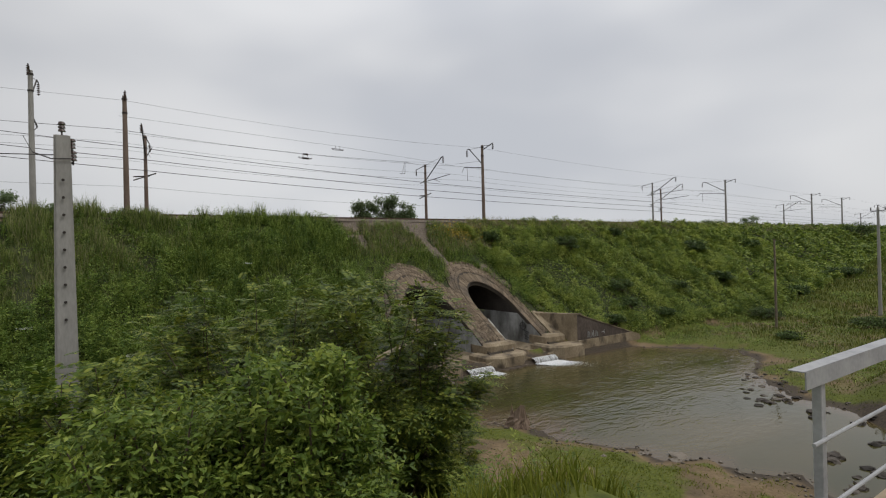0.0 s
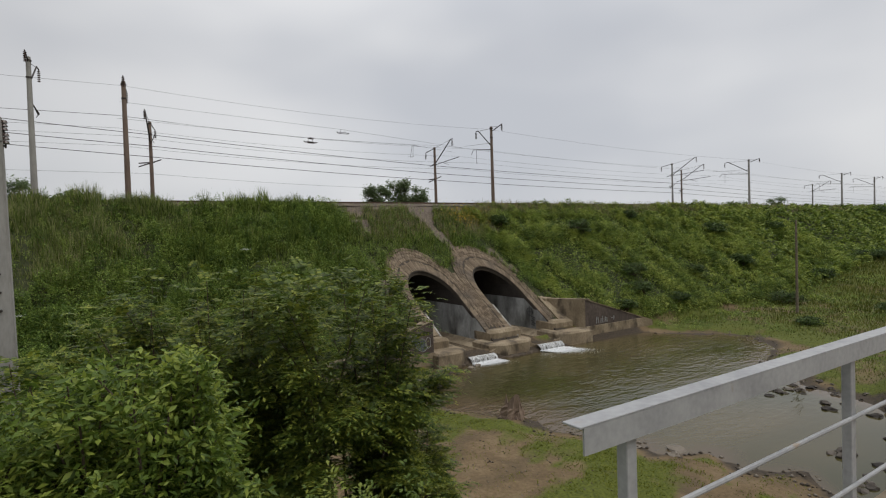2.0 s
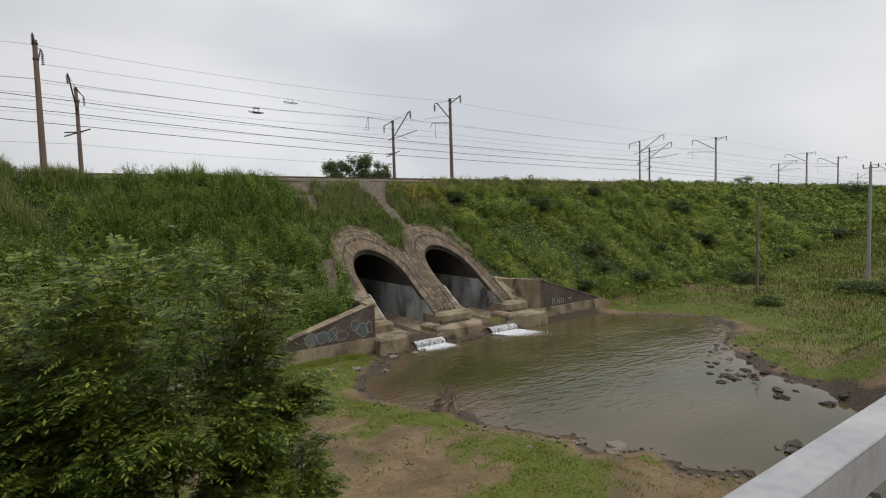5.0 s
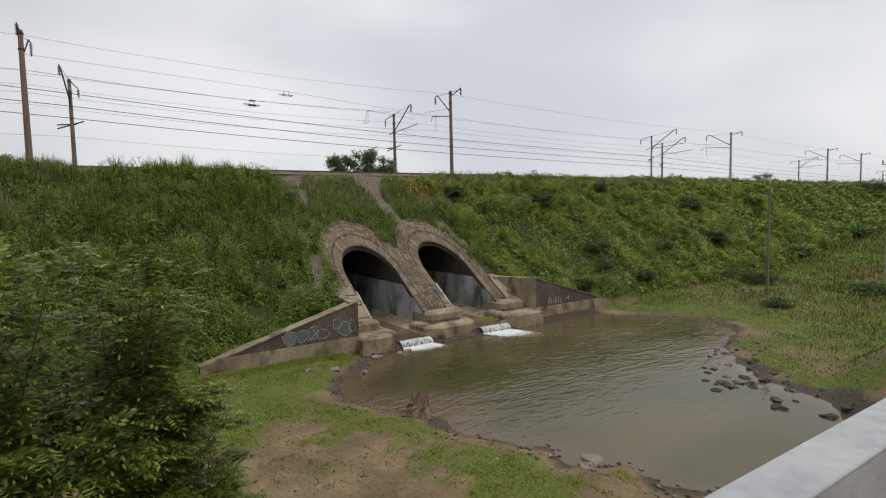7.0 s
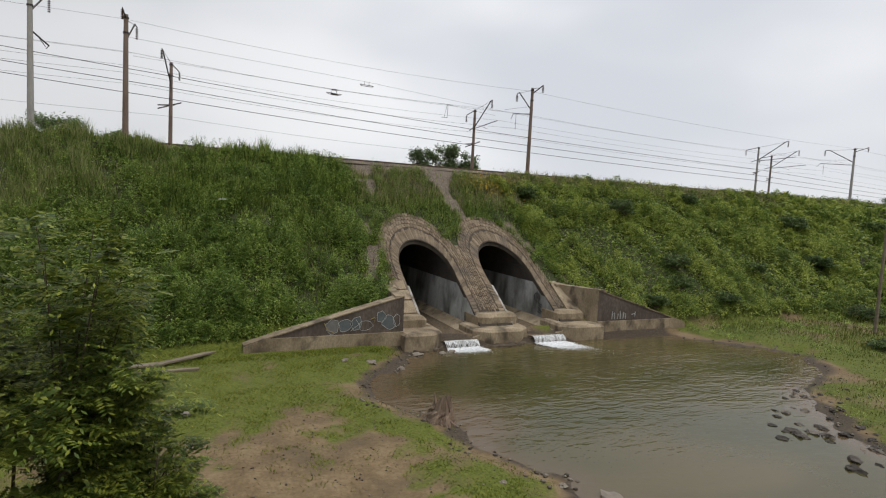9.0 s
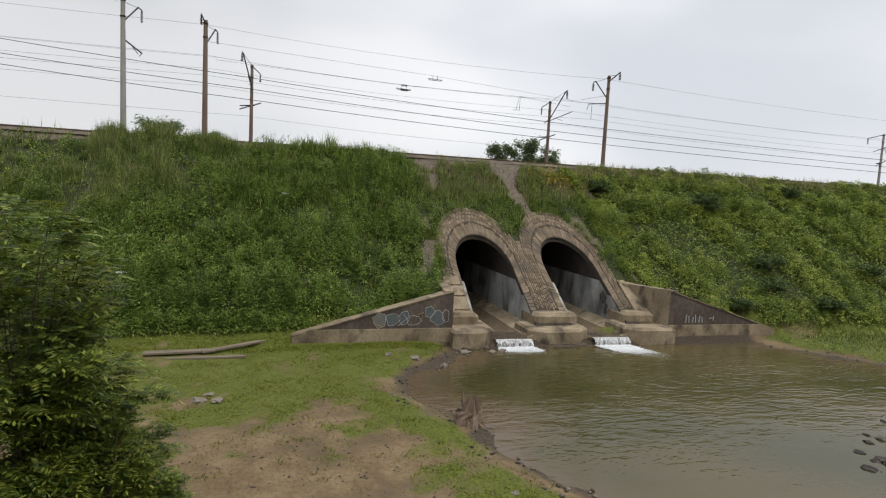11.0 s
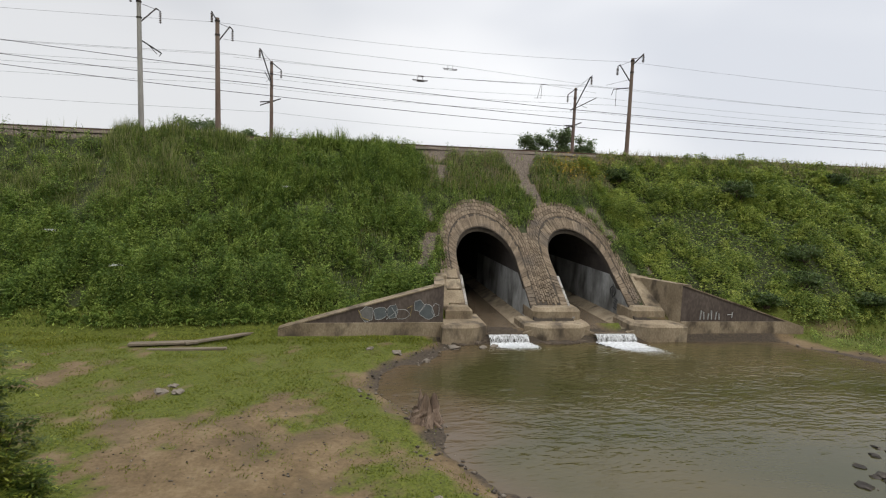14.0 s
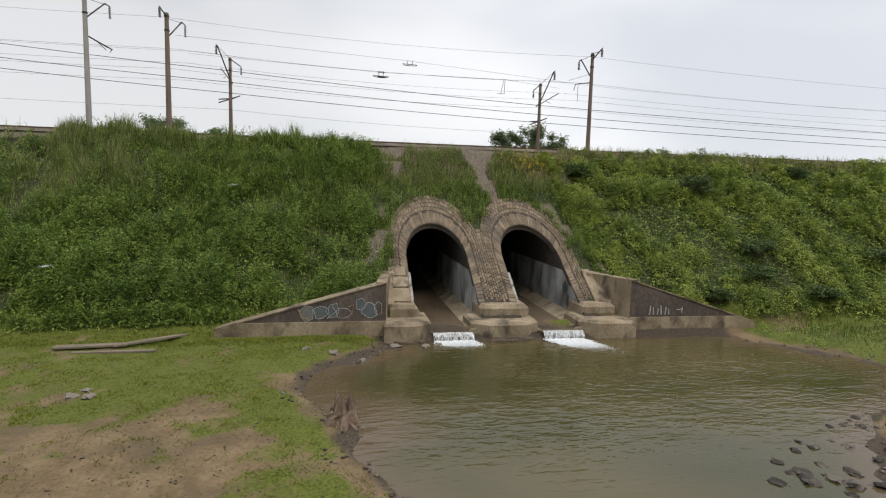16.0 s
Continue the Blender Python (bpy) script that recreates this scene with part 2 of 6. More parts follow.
M = {
    "soil": material("soil", [(0.080, 0.054, 0.027), (0.140, 0.097, 0.051), (0.205, 0.150, 0.086)], 0.9, 0.95, 0.8, 7.0, coord="World", bump_dist=0.06, patch=((0.088, 0.064, 0.036), 0.55, 0.50, 0.70),
                     # the third mask's near-black green paints the shade between the slope's plants
                     masks=(("turf", (0.044, 0.056, 0.007), (0.105, 0.118, 0.015)), ("gravel", (0.040, 0.031, 0.023), (0.185, 0.148, 0.112)), ("gap_shade", (0.016, 0.022, 0.007), (0.050, 0.055, 0.020)), ("mud", (0.030, 0.023, 0.016), (0.070, 0.053, 0.036)))),
    "grass": material("tall_grass", [(0.040, 0.066, 0.010), (0.116, 0.168, 0.026), (0.226, 0.278, 0.062)], 0.75, 0.7, 0, 1.6, random_mix=0.6, island=True, coord="World", transl=0.35, spec=0.2, stops=(0.32, 0.68)),
    "far_meadow": material("meadow_grass_blade", [(0.052, 0.070, 0.012), (0.105, 0.128, 0.022), (0.180, 0.180, 0.045)], 0.25, 0.75, 0, 1.3, random_mix=0.6, island=True, coord="World", transl=0.25, spec=0.2, stops=(0.3, 0.7)),
    "meadow": material("short_grass", [(0.072, 0.092, 0.008), (0.130, 0.152, 0.015), (0.205, 0.205, 0.034)], 0.4, 0.75, 0, 2.0, random_mix=0.4, island=True, coord="World", transl=0.25, spec=0.2, stops=(0.25, 0.75)),
    "dry": material("dry_grass", [(0.16, 0.15, 0.06), (0.26, 0.22, 0.11), (0.30, 0.27, 0.16)], 0.4, 0.8, 0, 2.0, random_mix=0.6, island=True, coord="World", transl=0.2, spec=0.15),
    "shrub": material("leafy_weeds", [(0.062, 0.096, 0.016), (0.146, 0.206, 0.033), (0.255, 0.305, 0.062)], 0.75, 0.6, 0, 1.8, random_mix=0.55, island=True, coord="World", transl=0.35, spec=0.3, stops=(0.32, 0.68)),
    "frond": material("locust_leaf", [(0.040, 0.070, 0.009), (0.105, 0.158, 0.020), (0.255, 0.285, 0.040)], 0.9, 0.55, 0, 2.5, random_mix=0.55, island=True, coord="World", transl=0.4, spec=0.3, stops=(0.25, 0.75)),
    "frondtint": material("herb_leaf", [(0.050, 0.082, 0.014), (0.115, 0.165, 0.026), (0.220, 0.250, 0.045)], 0.9, 0.6, 0, 2.5, random_mix=0.6, island="tint", coord="World", transl=0.35, spec=0.3, stops=(0.25, 0.75)),
    "herb": material("wild_shrub_leaf", [(0.062, 0.102, 0.016), (0.135, 0.200, 0.030), (0.270, 0.320, 0.055)], 0.9, 0.55, 0, 2.5, random_mix=0.55, island=True, coord="World", transl=0.4, spec=0.3, stops=(0.25, 0.75)),
    "frond_dark": material("dark_locust_leaf", [(0.036, 0.060, 0.010), (0.092, 0.132, 0.019), (0.235, 0.255, 0.038)], 0.9, 0.55, 0, 2.5, random_mix=0.5, island=True, coord="World", transl=0.3, spec=0.3, stops=(0.25, 0.75)),
    "weed": material("green_weed_leaf", [(0.064, 0.110, 0.020), (0.145, 0.220, 0.038), (0.250, 0.320, 0.066)], 0.35, 0.65, 0, 1.1, random_mix=0.95, island="tint", coord="World", transl=0.3, spec=0.25, stops=(0.28, 0.72)),
    "vine": material("vine_leaf", [(0.085, 0.130, 0.024), (0.190, 0.260, 0.046), (0.345, 0.385, 0.078)], 0.22, 0.6, 0, 0.7, random_mix=0.95, island="tint", coord="World", transl=0.3, spec=0.3, stops=(0.28, 0.72)),
    "reed": material("olive_reed", [(0.085, 0.110, 0.032), (0.165, 0.190, 0.062), (0.260, 0.260, 0.115)], 0.4, 0.75, 0, 1.6, random_mix=0.6, island=True, coord="World", transl=0.25, spec=0.2),
    # leaf tone lifted to carry the haze in front of the far trees
    "treeleaf": material("hazed_tree_leaf", [(0.10, 0.14, 0.06), (0.17, 0.22, 0.10)], 0.5, 0.6, 0, 2.0, random_mix=0.6, island=True, coord="World", transl=0.5),
    "bushleaf": material("bush_leaf", [(0.026, 0.048, 0.013), (0.060, 0.098, 0.024), (0.105, 0.148, 0.036)], 0.5, 0.6, 0, 2.0, random_mix=0.6, island=True, coord="World", transl=0.25),
    "yellow": material("yellow_blossom", [(0.35, 0.22, 0.02), (0.5, 0.36, 0.04)], 2, 0.7, 0, 9, random_mix=0.5, island=True, coord="World"),
    "white": material("white_blossom", [(0.5, 0.5, 0.45), (0.7, 0.7, 0.65)], 2, 0.7, 0, 9),
    "bark": material("bark", [(0.05, 0.035, 0.025), (0.13, 0.095, 0.07)], 6, 0.9, 0.6, 30, stretch=(1, 1, 0.2)),
    "stone": material("rubble_stone", [(0.085, 0.063, 0.041), (0.145, 0.108, 0.071), (0.205, 0.158, 0.108)], 1.2, 0.92, 0.8, 9.0, random_mix=0.28, coord="World", bump_dist=0.04, patch=((0.08, 0.065, 0.05), 0.5, 0.5, 0.75)),
    "concrete": material("weathered_concrete", [(0.120, 0.090, 0.056), (0.220, 0.172, 0.112), (0.330, 0.270, 0.185)], 0.8, 0.92, 0.8, 11.0, coord="World", bump_dist=0.04, patch=((0.075, 0.058, 0.040), 1.1, 0.50, 0.66), stretch=(1, 1, 0.6)),
    "darkwall": material("sooty_wall", [(0.045, 0.034, 0.028), (0.080, 0.062, 0.051), (0.15, 0.122, 0.098)], 0.9, 0.92, 0.6, 8.0, coord="World", bump_dist=0.04, stretch=(1, 1, 0.45)),
    "render": material("grey_render", [(0.16, 0.163, 0.158), (0.29, 0.293, 0.28), (0.39, 0.39, 0.37)], 0.6, 0.85, 0.3, 8.0, coord="World", patch=((0.085, 0.082, 0.075), 0.7, 0.42, 0.66), stretch=(1, 1, 0.5)),
    "pale_render": material("pale_render", [(0.22, 0.205, 0.18), (0.34, 0.325, 0.29)], 1.5, 0.85, 0.3, 12.0, coord="World", patch=((0.16, 0.14, 0.11), 1.4, 0.5, 0.66)),
    "footing": material("wet_footing", [(0.030, 0.022, 0.015), (0.075, 0.056, 0.038), (0.14, 0.11, 0.08)], 1.6, 0.8, 0.8, 9.0, coord="World", bump_dist=0.04),
    "joint": material("dark_mortar", [(0.030, 0.024, 0.018), (0.065, 0.052, 0.038)], 1.5, 0.95, 0.5, 14, coord="World"),
    # very dark tone: the shade deep inside the barrel is put into it
    "vault": material("shade_dark_vault", [(0.024, 0.020, 0.017), (0.055, 0.045, 0.038)], 1.0, 0.95, 0.6, 8.0, coord="World"),
    "gravel": material("ballast", [(0.034, 0.025, 0.017), (0.088, 0.067, 0.047), (0.175, 0.138, 0.102)], 1.1, 0.95, 0.9, 7.0, coord="World", bump_dist=0.05),
    "rock": material("river_rock", [(0.024, 0.020, 0.016), (0.056, 0.046, 0.037), (0.115, 0.098, 0.08)], 2.5, 0.8, 0.6, 14, random_mix=0.5, bump_dist=0.03),
    "pebble": material("pebble", [(0.05, 0.040, 0.030), (0.105, 0.086, 0.066), (0.17, 0.145, 0.115)], 2.0, 0.85, 0, 10, random_mix=0.8, island=True, coord="World"),
    "polecon": material("pole_concrete", [(0.20, 0.19, 0.175), (0.33, 0.315, 0.29)], 2.0, 0.9, 0.4, 20, stretch=(1, 1, 0.3)),
    "polebrown": material("stained_pole_concrete", [(0.11, 0.075, 0.058), (0.20, 0.15, 0.12)], 1.6, 0.9, 0.4, 16, stretch=(1, 1, 0.25)),
    "iron": material("dark_iron", [(0.03, 0.027, 0.026), (0.075, 0.06, 0.052)], 8, 0.65, 0.2, 30, metal=0.6),
    "porcelain": material("brown_porcelain", [(0.035, 0.022, 0.018), (0.07, 0.04, 0.03)], 4, 0.25, 0, 12),
    "wire": material("wire_metal", [(0.04, 0.036, 0.036), (0.09, 0.08, 0.078)], 2, 0.6, 0, 12, metal=0.5),
    "paint": material("chipped_white_paint", [(0.20, 0.20, 0.205), (0.28, 0.28, 0.28), (0.35, 0.35, 0.345)], 3.5, 0.55, 0.25, 30, coord="World", patch=((0.25, 0.20, 0.15), 6.0, 0.66, 0.72), bump_dist=0.004),
    "timber": material("grey_timber", [(0.085, 0.066, 0.045), (0.20, 0.165, 0.12)], 3, 0.9, 0.5, 22, stretch=(0.2, 1, 1)),
    "stumpwood": material("weathered_stump", [(0.06, 0.042, 0.03), (0.15, 0.105, 0.075), (0.22, 0.165, 0.12)], 5, 0.92, 0.8, 20, stretch=(1, 1, 0.25), bump_dist=0.03),
    "rust": material("rail_steel", [(0.05, 0.032, 0.024), (0.11, 0.07, 0.05)], 2, 0.7, 0.2, 20, metal=0.4, coord="World"),
    "spray_white": material("white_spray_paint", [(0.22, 0.22, 0.21), (0.42, 0.42, 0.40)], 4, 0.7, 0, 20),
    "spray_blue": material("blue_spray_paint", [(0.062, 0.072, 0.075), (0.110, 0.122, 0.122)], 3, 0.75, 0, 20, coord="World"),
    "spray_grey": material("grey_spray_paint", [(0.09, 0.085, 0.08), (0.17, 0.165, 0.155)], 3, 0.75, 0, 20, coord="World"),
    "spray_yellow": material("yellow_spray_paint", [(0.18, 0.14, 0.05), (0.3, 0.23, 0.08)], 4, 0.7, 0, 20),
    "spray_black": material("black_spray_paint", [(0.03, 0.03, 0.03), (0.06, 0.06, 0.06)], 4, 0.7, 0, 20),
}


def water_material(name, deep, rough, bump, scale, bottom=(0.088, 0.062, 0.036)):
    m = bpy.data.materials.new(name)
    m.use_nodes = True
    n, l = m.node_tree.nodes, m.node_tree.links
    b = n["Principled BSDF"]
    geo = n.new("ShaderNodeNewGeometry")
    mp = n.new("ShaderNodeMapping")
    mp.inputs["Scale"].default_value = (0.45, 1.0, 1.0)
    mp.inputs["Rotation"].default_value = (0, 0, radians(-14))
    l.new(geo.outputs["Position"], mp.inputs["Vector"])
    a, c, d = (n.new("ShaderNodeTexNoise") for _ in range(3))
    for k, s in ((a, scale), (c, scale * 2.7), (d, 0.16)):
        k.inputs["Scale"].default_value, k.inputs["Detail"].default_value = s, 2
        l.new(mp.outputs[0], k.inputs["Vector"])
    sm = n.new("ShaderNodeMath")
    sm.operation = "ADD"
    l.new(a.outputs["Fac"], sm.inputs[0])
    l.new(c.outputs["Fac"], sm.inputs[1])
    calm = n.new("ShaderNodeMapRange")
    calm.inputs["From Min"].default_value, calm.inputs["From Max"].default_value = 0.35, 0.65
    calm.inputs["To Min"].default_value, calm.inputs["To Max"].default_value = 0.35, 1.0
    l.new(d.outputs["Fac"], calm.inputs["Value"])
    sepw = n.new("ShaderNodeSeparateXYZ")
    l.new(geo.outputs["Position"], sepw.inputs[0])
    flow = n.new("ShaderNodeMapRange")
    flow.interpolation_type = "SMOOTHSTEP"
    flow.inputs["From Min"].default_value, flow.inputs["From Max"].default_value = 8.0, 19.0
    flow.inputs["To Min"].default_value, flow.inputs["To Max"].default_value = 0.06, 1.0
    l.new(sepw.outputs["Y"], flow.inputs["Value"])
    calm2 = n.new("ShaderNodeMath")
    calm2.operation = "MULTIPLY"
    l.new(calm.outputs[0], calm2.inputs[0])
    l.new(flow.outputs[0], calm2.inputs[1])
    hm = n.new("ShaderNodeMath")
    hm.operation = "MULTIPLY"
    l.new(sm.outputs[0], hm.inputs[0])
    l.new(calm2.outputs[0], hm.inputs[1])
    bp = n.new("ShaderNodeBump")
    bp.inputs["Strength"].default_value, bp.inputs["Distance"].default_value = bump, 0.08
    l.new(hm.outputs[0], bp.inputs["Height"])
    l.new(bp.outputs[0], b.inputs["Normal"])
    ramp = n.new("ShaderNodeValToRGB")
    ramp.color_ramp.elements[0].position, ramp.color_ramp.elements[0].color = 0.35, (*deep[0], 1)
    ramp.color_ramp.elements[1].position, ramp.color_ramp.elements[1].color = 0.65, (*deep[1], 1)
    l.new(d.outputs["Fac"], ramp.inputs["Fac"])
    bed = n.new("ShaderNodeAttribute")
    bed.attribute_name = "shallow"
    silt = n.new("ShaderNodeMix")
    silt.data_type = "RGBA"
    silt.inputs["B"].default_value = (*bottom, 1)
    l.new(bed.outputs["Fac"], silt.inputs["Factor"])
    l.new(ramp.outputs["Color"], silt.inputs["A"])
    l.new(silt.outputs["Result"], b.inputs["Base Color"])
    b.inputs["Roughness"].default_value, b.inputs["IOR"].default_value = rough, 1.33
    return m


M["water"] = water_material("murky_water", ((0.044, 0.042, 0.015), (0.080, 0.064, 0.028)), 0.03, 0.72, 1.35)
M["stream"] = water_material("shallow_stream", ((0.075, 0.055, 0.035), (0.12, 0.09, 0.06)), 0.12, 0.5, 4.0)
M["fall"] = material("falling_water", [(0.10, 0.10, 0.09), (0.34, 0.34, 0.33), (0.66, 0.67, 0.67)], 1.2, 0.35, 0.5, 6, coord="World", stretch=(9, 4, 0.35), stops=(0.36, 0.64))
M["foam"] = material("white_water", [(0.30, 0.30, 0.29), (0.62, 0.63, 0.63), (0.80, 0.81, 0.82)], 2.0, 0.5, 0.5, 14, coord="World", stretch=(4, 4, 0.6))


# ---- mesh helpers ----
def mesh_from(name, verts, faces, mat):
    me = bpy.data.meshes.new(name)
    me.from_pydata([tuple(map(float, v)) for v in verts], [], faces)
    me.materials.append(mat)
    me.update()
    return me


def bulk(name, verts, tris, mat):
    """A mesh from numpy arrays of corners and triangles."""
    me = bpy.data.meshes.new(name)
    verts, tris = np.ascontiguousarray(verts, np.float32), np.ascontiguousarray(tris, np.int32)
    me.vertices.add(len(verts))
    me.vertices.foreach_set("co", verts.ravel())
    me.loops.add(tris.size)
    me.loops.foreach_set("vertex_index", tris.ravel())
    me.polygons.add(len(tris))
    me.polygons.foreach_set("loop_start", np.arange(0, tris.size, 3, dtype=np.int32))
    me.materials.append(mat)
    me.update(calc_edges=True)
    return me


def part(name, bm, mat, parent, label=""):
    me = bpy.data.meshes.new(name)
    bm.to_mesh(me)
    bm.free()
    me.materials.append(mat)
    ob = new(name, me)
    ob.parent = parent
    return tagged(ob, label)


def mpart(name, me, parent, label="", m=None):
    ob = new(name, me)
    ob.parent = parent
    if m is not None:
        ob.matrix_basis = m
    return tagged(ob, label)


def thing(name, at, label, category, group="", kind=""):
    ob = new(name)
    ob.location = at
    ob.empty_display_size = 0.2
    return tagged(ob, label, category, group, kind)


def box(bm, lo, hi, m=None, bevel=0.0):
    r = bmesh.ops.create_cube(bm, size=1.0)
    mid, size = (Vector(lo) + Vector(hi)) / 2, Vector(hi) - Vector(lo)
    mat = Matrix.Translation(mid) @ Matrix.Diagonal((*size, 1))
    bmesh.ops.transform(bm, matrix=(m @ mat) if m is not None else mat, verts=r["verts"])
    if bevel:
        edges = list({e for v in r["verts"] for e in v.link_edges})
        bmesh.ops.bevel(bm, geom=edges, offset=bevel, segments=1, affect="EDGES")
    return bm


def rod(bm, a, b, r1, r2=None, n=8):
    a, b = Vector(a), Vector(b)
    r = bmesh.ops.create_cone(bm, cap_ends=True, segments=n, radius1=r1, radius2=r1 if r2 is None else r2, depth=(b - a).length)
    turn = (b - a).to_track_quat("Z", "Y").to_matrix().to_4x4()
    bmesh.ops.transform(bm, matrix=Matrix.Translation((a + b) / 2) @ turn, verts=r["verts"])
    return bm


def rods(*rows, n=8):
    bm = bmesh.new()
    for row in rows:
        rod(bm, *row, n=n)
    return bm


def prism(points, axis_lo, axis_hi, axis="y"):
    """A solid from an outline (two coordinates each), pushed out along the third axis."""
    bm = bmesh.new()
    rings = []
    for v in (axis_lo, axis_hi):
        rings.append([bm.verts.new({"x": (v, p[0], p[1]), "y": (p[0], v, p[1]), "z": (p[0], p[1], v)}[axis]) for p in points])
    k = len(points)
    for i in range(k):
        bm.faces.new((rings[0][i], rings[0][(i + 1) % k], rings[1][(i + 1) % k], rings[1][i]))
    bm.faces.new(rings[0])
    bm.faces.new(rings[1][::-1])
    bmesh.ops.recalc_face_normals(bm, faces=bm.faces)
    return bm


def lumpy(seed, r, squash=0.6, sub=2, rough=0.35):
    bm = bmesh.new()
    bmesh.ops.create_icosphere(bm, subdivisions=sub, radius=r)
    for v in bm.verts:
        d = v.co.normalized()
        k = 1 + rough * noise.noise(d * 1.3 + Vector((seed * 7.1, seed * 3.3, 0))) + rough * 0.5 * noise.noise(d * 3.1 + Vector((0, seed * 5.7, 9)))
        v.co = Vector((v.co.x * k, v.co.y * k, v.co.z * k * squash))
    return bm

# ---- ground ----
POND = [(20.6, 29.8), (18.5, 27.2), (16.6, 25.0), (16.3, 22.8), (17.4, 21.2), (18.7, 19.2), (18.4, 17.4), (19.2, 15.4), (20.1, 13.6), (19.4, 12.3),
        (21.8, 11.3), (20.8, 9.6), (22.3, 8.2), (20.9, 6.5), (21.5, 3.0), (22.0, -14.0), (31.0, -14.0), (31.0, 2.0), (32.2, 6.0), (33.2, 8.5), (34.2, 10.8),
        (35.0, 13.2), (37.3, 15.8), (39.5, 18.0), (44.5, 19.6), (47.0, 22.4), (45.9, 25.0), (43.0, 28.6), (42.3, 30.9), (20.6, 30.9)]
SLOPE, TOE_Y, TOE_Z, CREST = 0.69, 32.6, 1.85, 12.75
CREST_Y = TOE_Y + (CREST - TOE_Z) / SLOPE


def slope_y(z):
    return TOE_Y + (z - TOE_Z) / SLOPE


def wave(x, y, s, seed=0.0):
    """Smooth uneven heights between about -1 and 1."""
    return (np.sin(x * s + 1.7 * np.sin(y * s * 0.7 + seed) + seed) + np.sin(y * s * 1.3 + 1.3 * np.sin(x * s * 0.6 - seed) + 2.1 * seed)
            + 0.6 * np.sin((x + y) * s * 2.3 + seed * 3.0) + 0.6 * np.sin((x - 0.8 * y) * s * 2.9 + seed)) / 3.2


def lattice(x, y, s, seed):
    """Value noise between -1 and 1 on cells of s metres."""
    x, y = np.asarray(x, float) / s + 100.3, np.asarray(y, float) / s + 100.7
    i, j = np.floor(x).astype(np.int64), np.floor(y).astype(np.int64)
    u, v = x - i, y - j
    u, v = u * u * (3 - 2 * u), v * v * (3 - 2 * v)

    def cell(a, b):
        k = (a * 374761393 + b * 668265263 + int(seed) * 974711) & 0x7FFFFFFF
        k = ((k ^ (k >> 13)) * 1274126177) & 0x7FFFFFFF
        return ((k ^ (k >> 16)) & 0xFFFF) / 32767.5 - 1
    return (cell(i, j) * (1 - u) + cell(i + 1, j) * u) * (1 - v) + (cell(i, j + 1) * (1 - u) + cell(i + 1, j + 1) * u) * v


def rough(x, y, s, seed=0):
    return (lattice(x, y, s, seed) + 0.5 * lattice(x, y, s / 2.1, seed + 1) + 0.25 * lattice(x, y, s / 4.3, seed + 2)) / 1.2


def pond_distance(x, y):
    """Metres outside the pond's edge; negative inside."""
    x, y = np.asarray(x, float), np.asarray(y, float)
    best, inside = np.full(x.shape, 1e9), np.zeros(x.shape, bool)
    for (ax, ay), (bx, by) in zip(POND, POND[1:] + POND[:1]):
        ex, ey = bx - ax, by - ay
        t = np.clip(((x - ax) * ex + (y - ay) * ey) / (ex * ex + ey * ey), 0, 1)
        best = np.minimum(best, np.hypot(x - ax - t * ex, y - ay - t * ey))
        if ey:
            inside ^= ((ay > y) != (by > y)) & (x < ex * (y - ay) / ey + ax)
    return np.where(inside, -best, best)


def smooth(v):
    v = np.clip(v, 0, 1)
    return v * v * (3 - 2 * v)


def ground_height(x, y):
    x, y = np.asarray(x, float), np.asarray(y, float)
    d = pond_distance(x, y) + 0.55 * rough(x, y, 1.8, 4)
    flat = WATER + 0.02 + 0.32 * smooth(d / 2.2) + 0.10 * wave(x, y, 0.5, 1) * smooth(d / 4) + 0.03 * wave(x, y, 2.7, 2) * smooth(d)
    flat = np.where(d < 0, WATER - 0.55 * smooth(-d / 2.5), flat)
    flat = flat + np.clip(x - 68, 0, 60) * 0.11 * smooth((x - 60) / 30)
    west = 7.75 - 0.72 * np.hypot(np.clip(x - 1.6, 0, None), np.clip(y - 1.2, 0, None))
    east = 7.75 - 0.72 * np.hypot(np.clip(40 - x, 0, None), np.clip(y - 1.2, 0, None))
    bank = TOE_Z + SLOPE * (y - TOE_Y) + 0.16 * wave(x, y, 0.45, 3)
    bank = np.minimum(bank, CREST)
    bank = np.where(y > 63, CREST - 0.6 * (y - 63), bank)
    back = np.where(y > 63, np.maximum(bank, 3.0 + 0.0 * y), bank)
    h = np.maximum(np.maximum(flat, back), np.maximum(west, east))
    return np.where((y < 0.3) & (x > 1.9) & (x < 39), np.minimum(h, 6.0), h)


def axis(parts):
    out = []
    for a, b, s in parts:
        out += list(np.arange(a, b, s))
    return np.array(out + [parts[-1][1]])


CULVERTS = (24.3, 31.05)
IN_R, IN_Z, OUT_R, OUT_Z = 2.1, 4.35, 3.3, 5.1


def in_portal(x, z):
    """Inside the outline of the two stone portals."""
    hit = np.zeros(np.shape(x), bool)
    for c in CULVERTS:
        hit |= (np.hypot(x - c, z - OUT_Z) < OUT_R - 0.35) | ((np.abs(x - c) < OUT_R - 0.35) & (z < OUT_Z))
    return hit


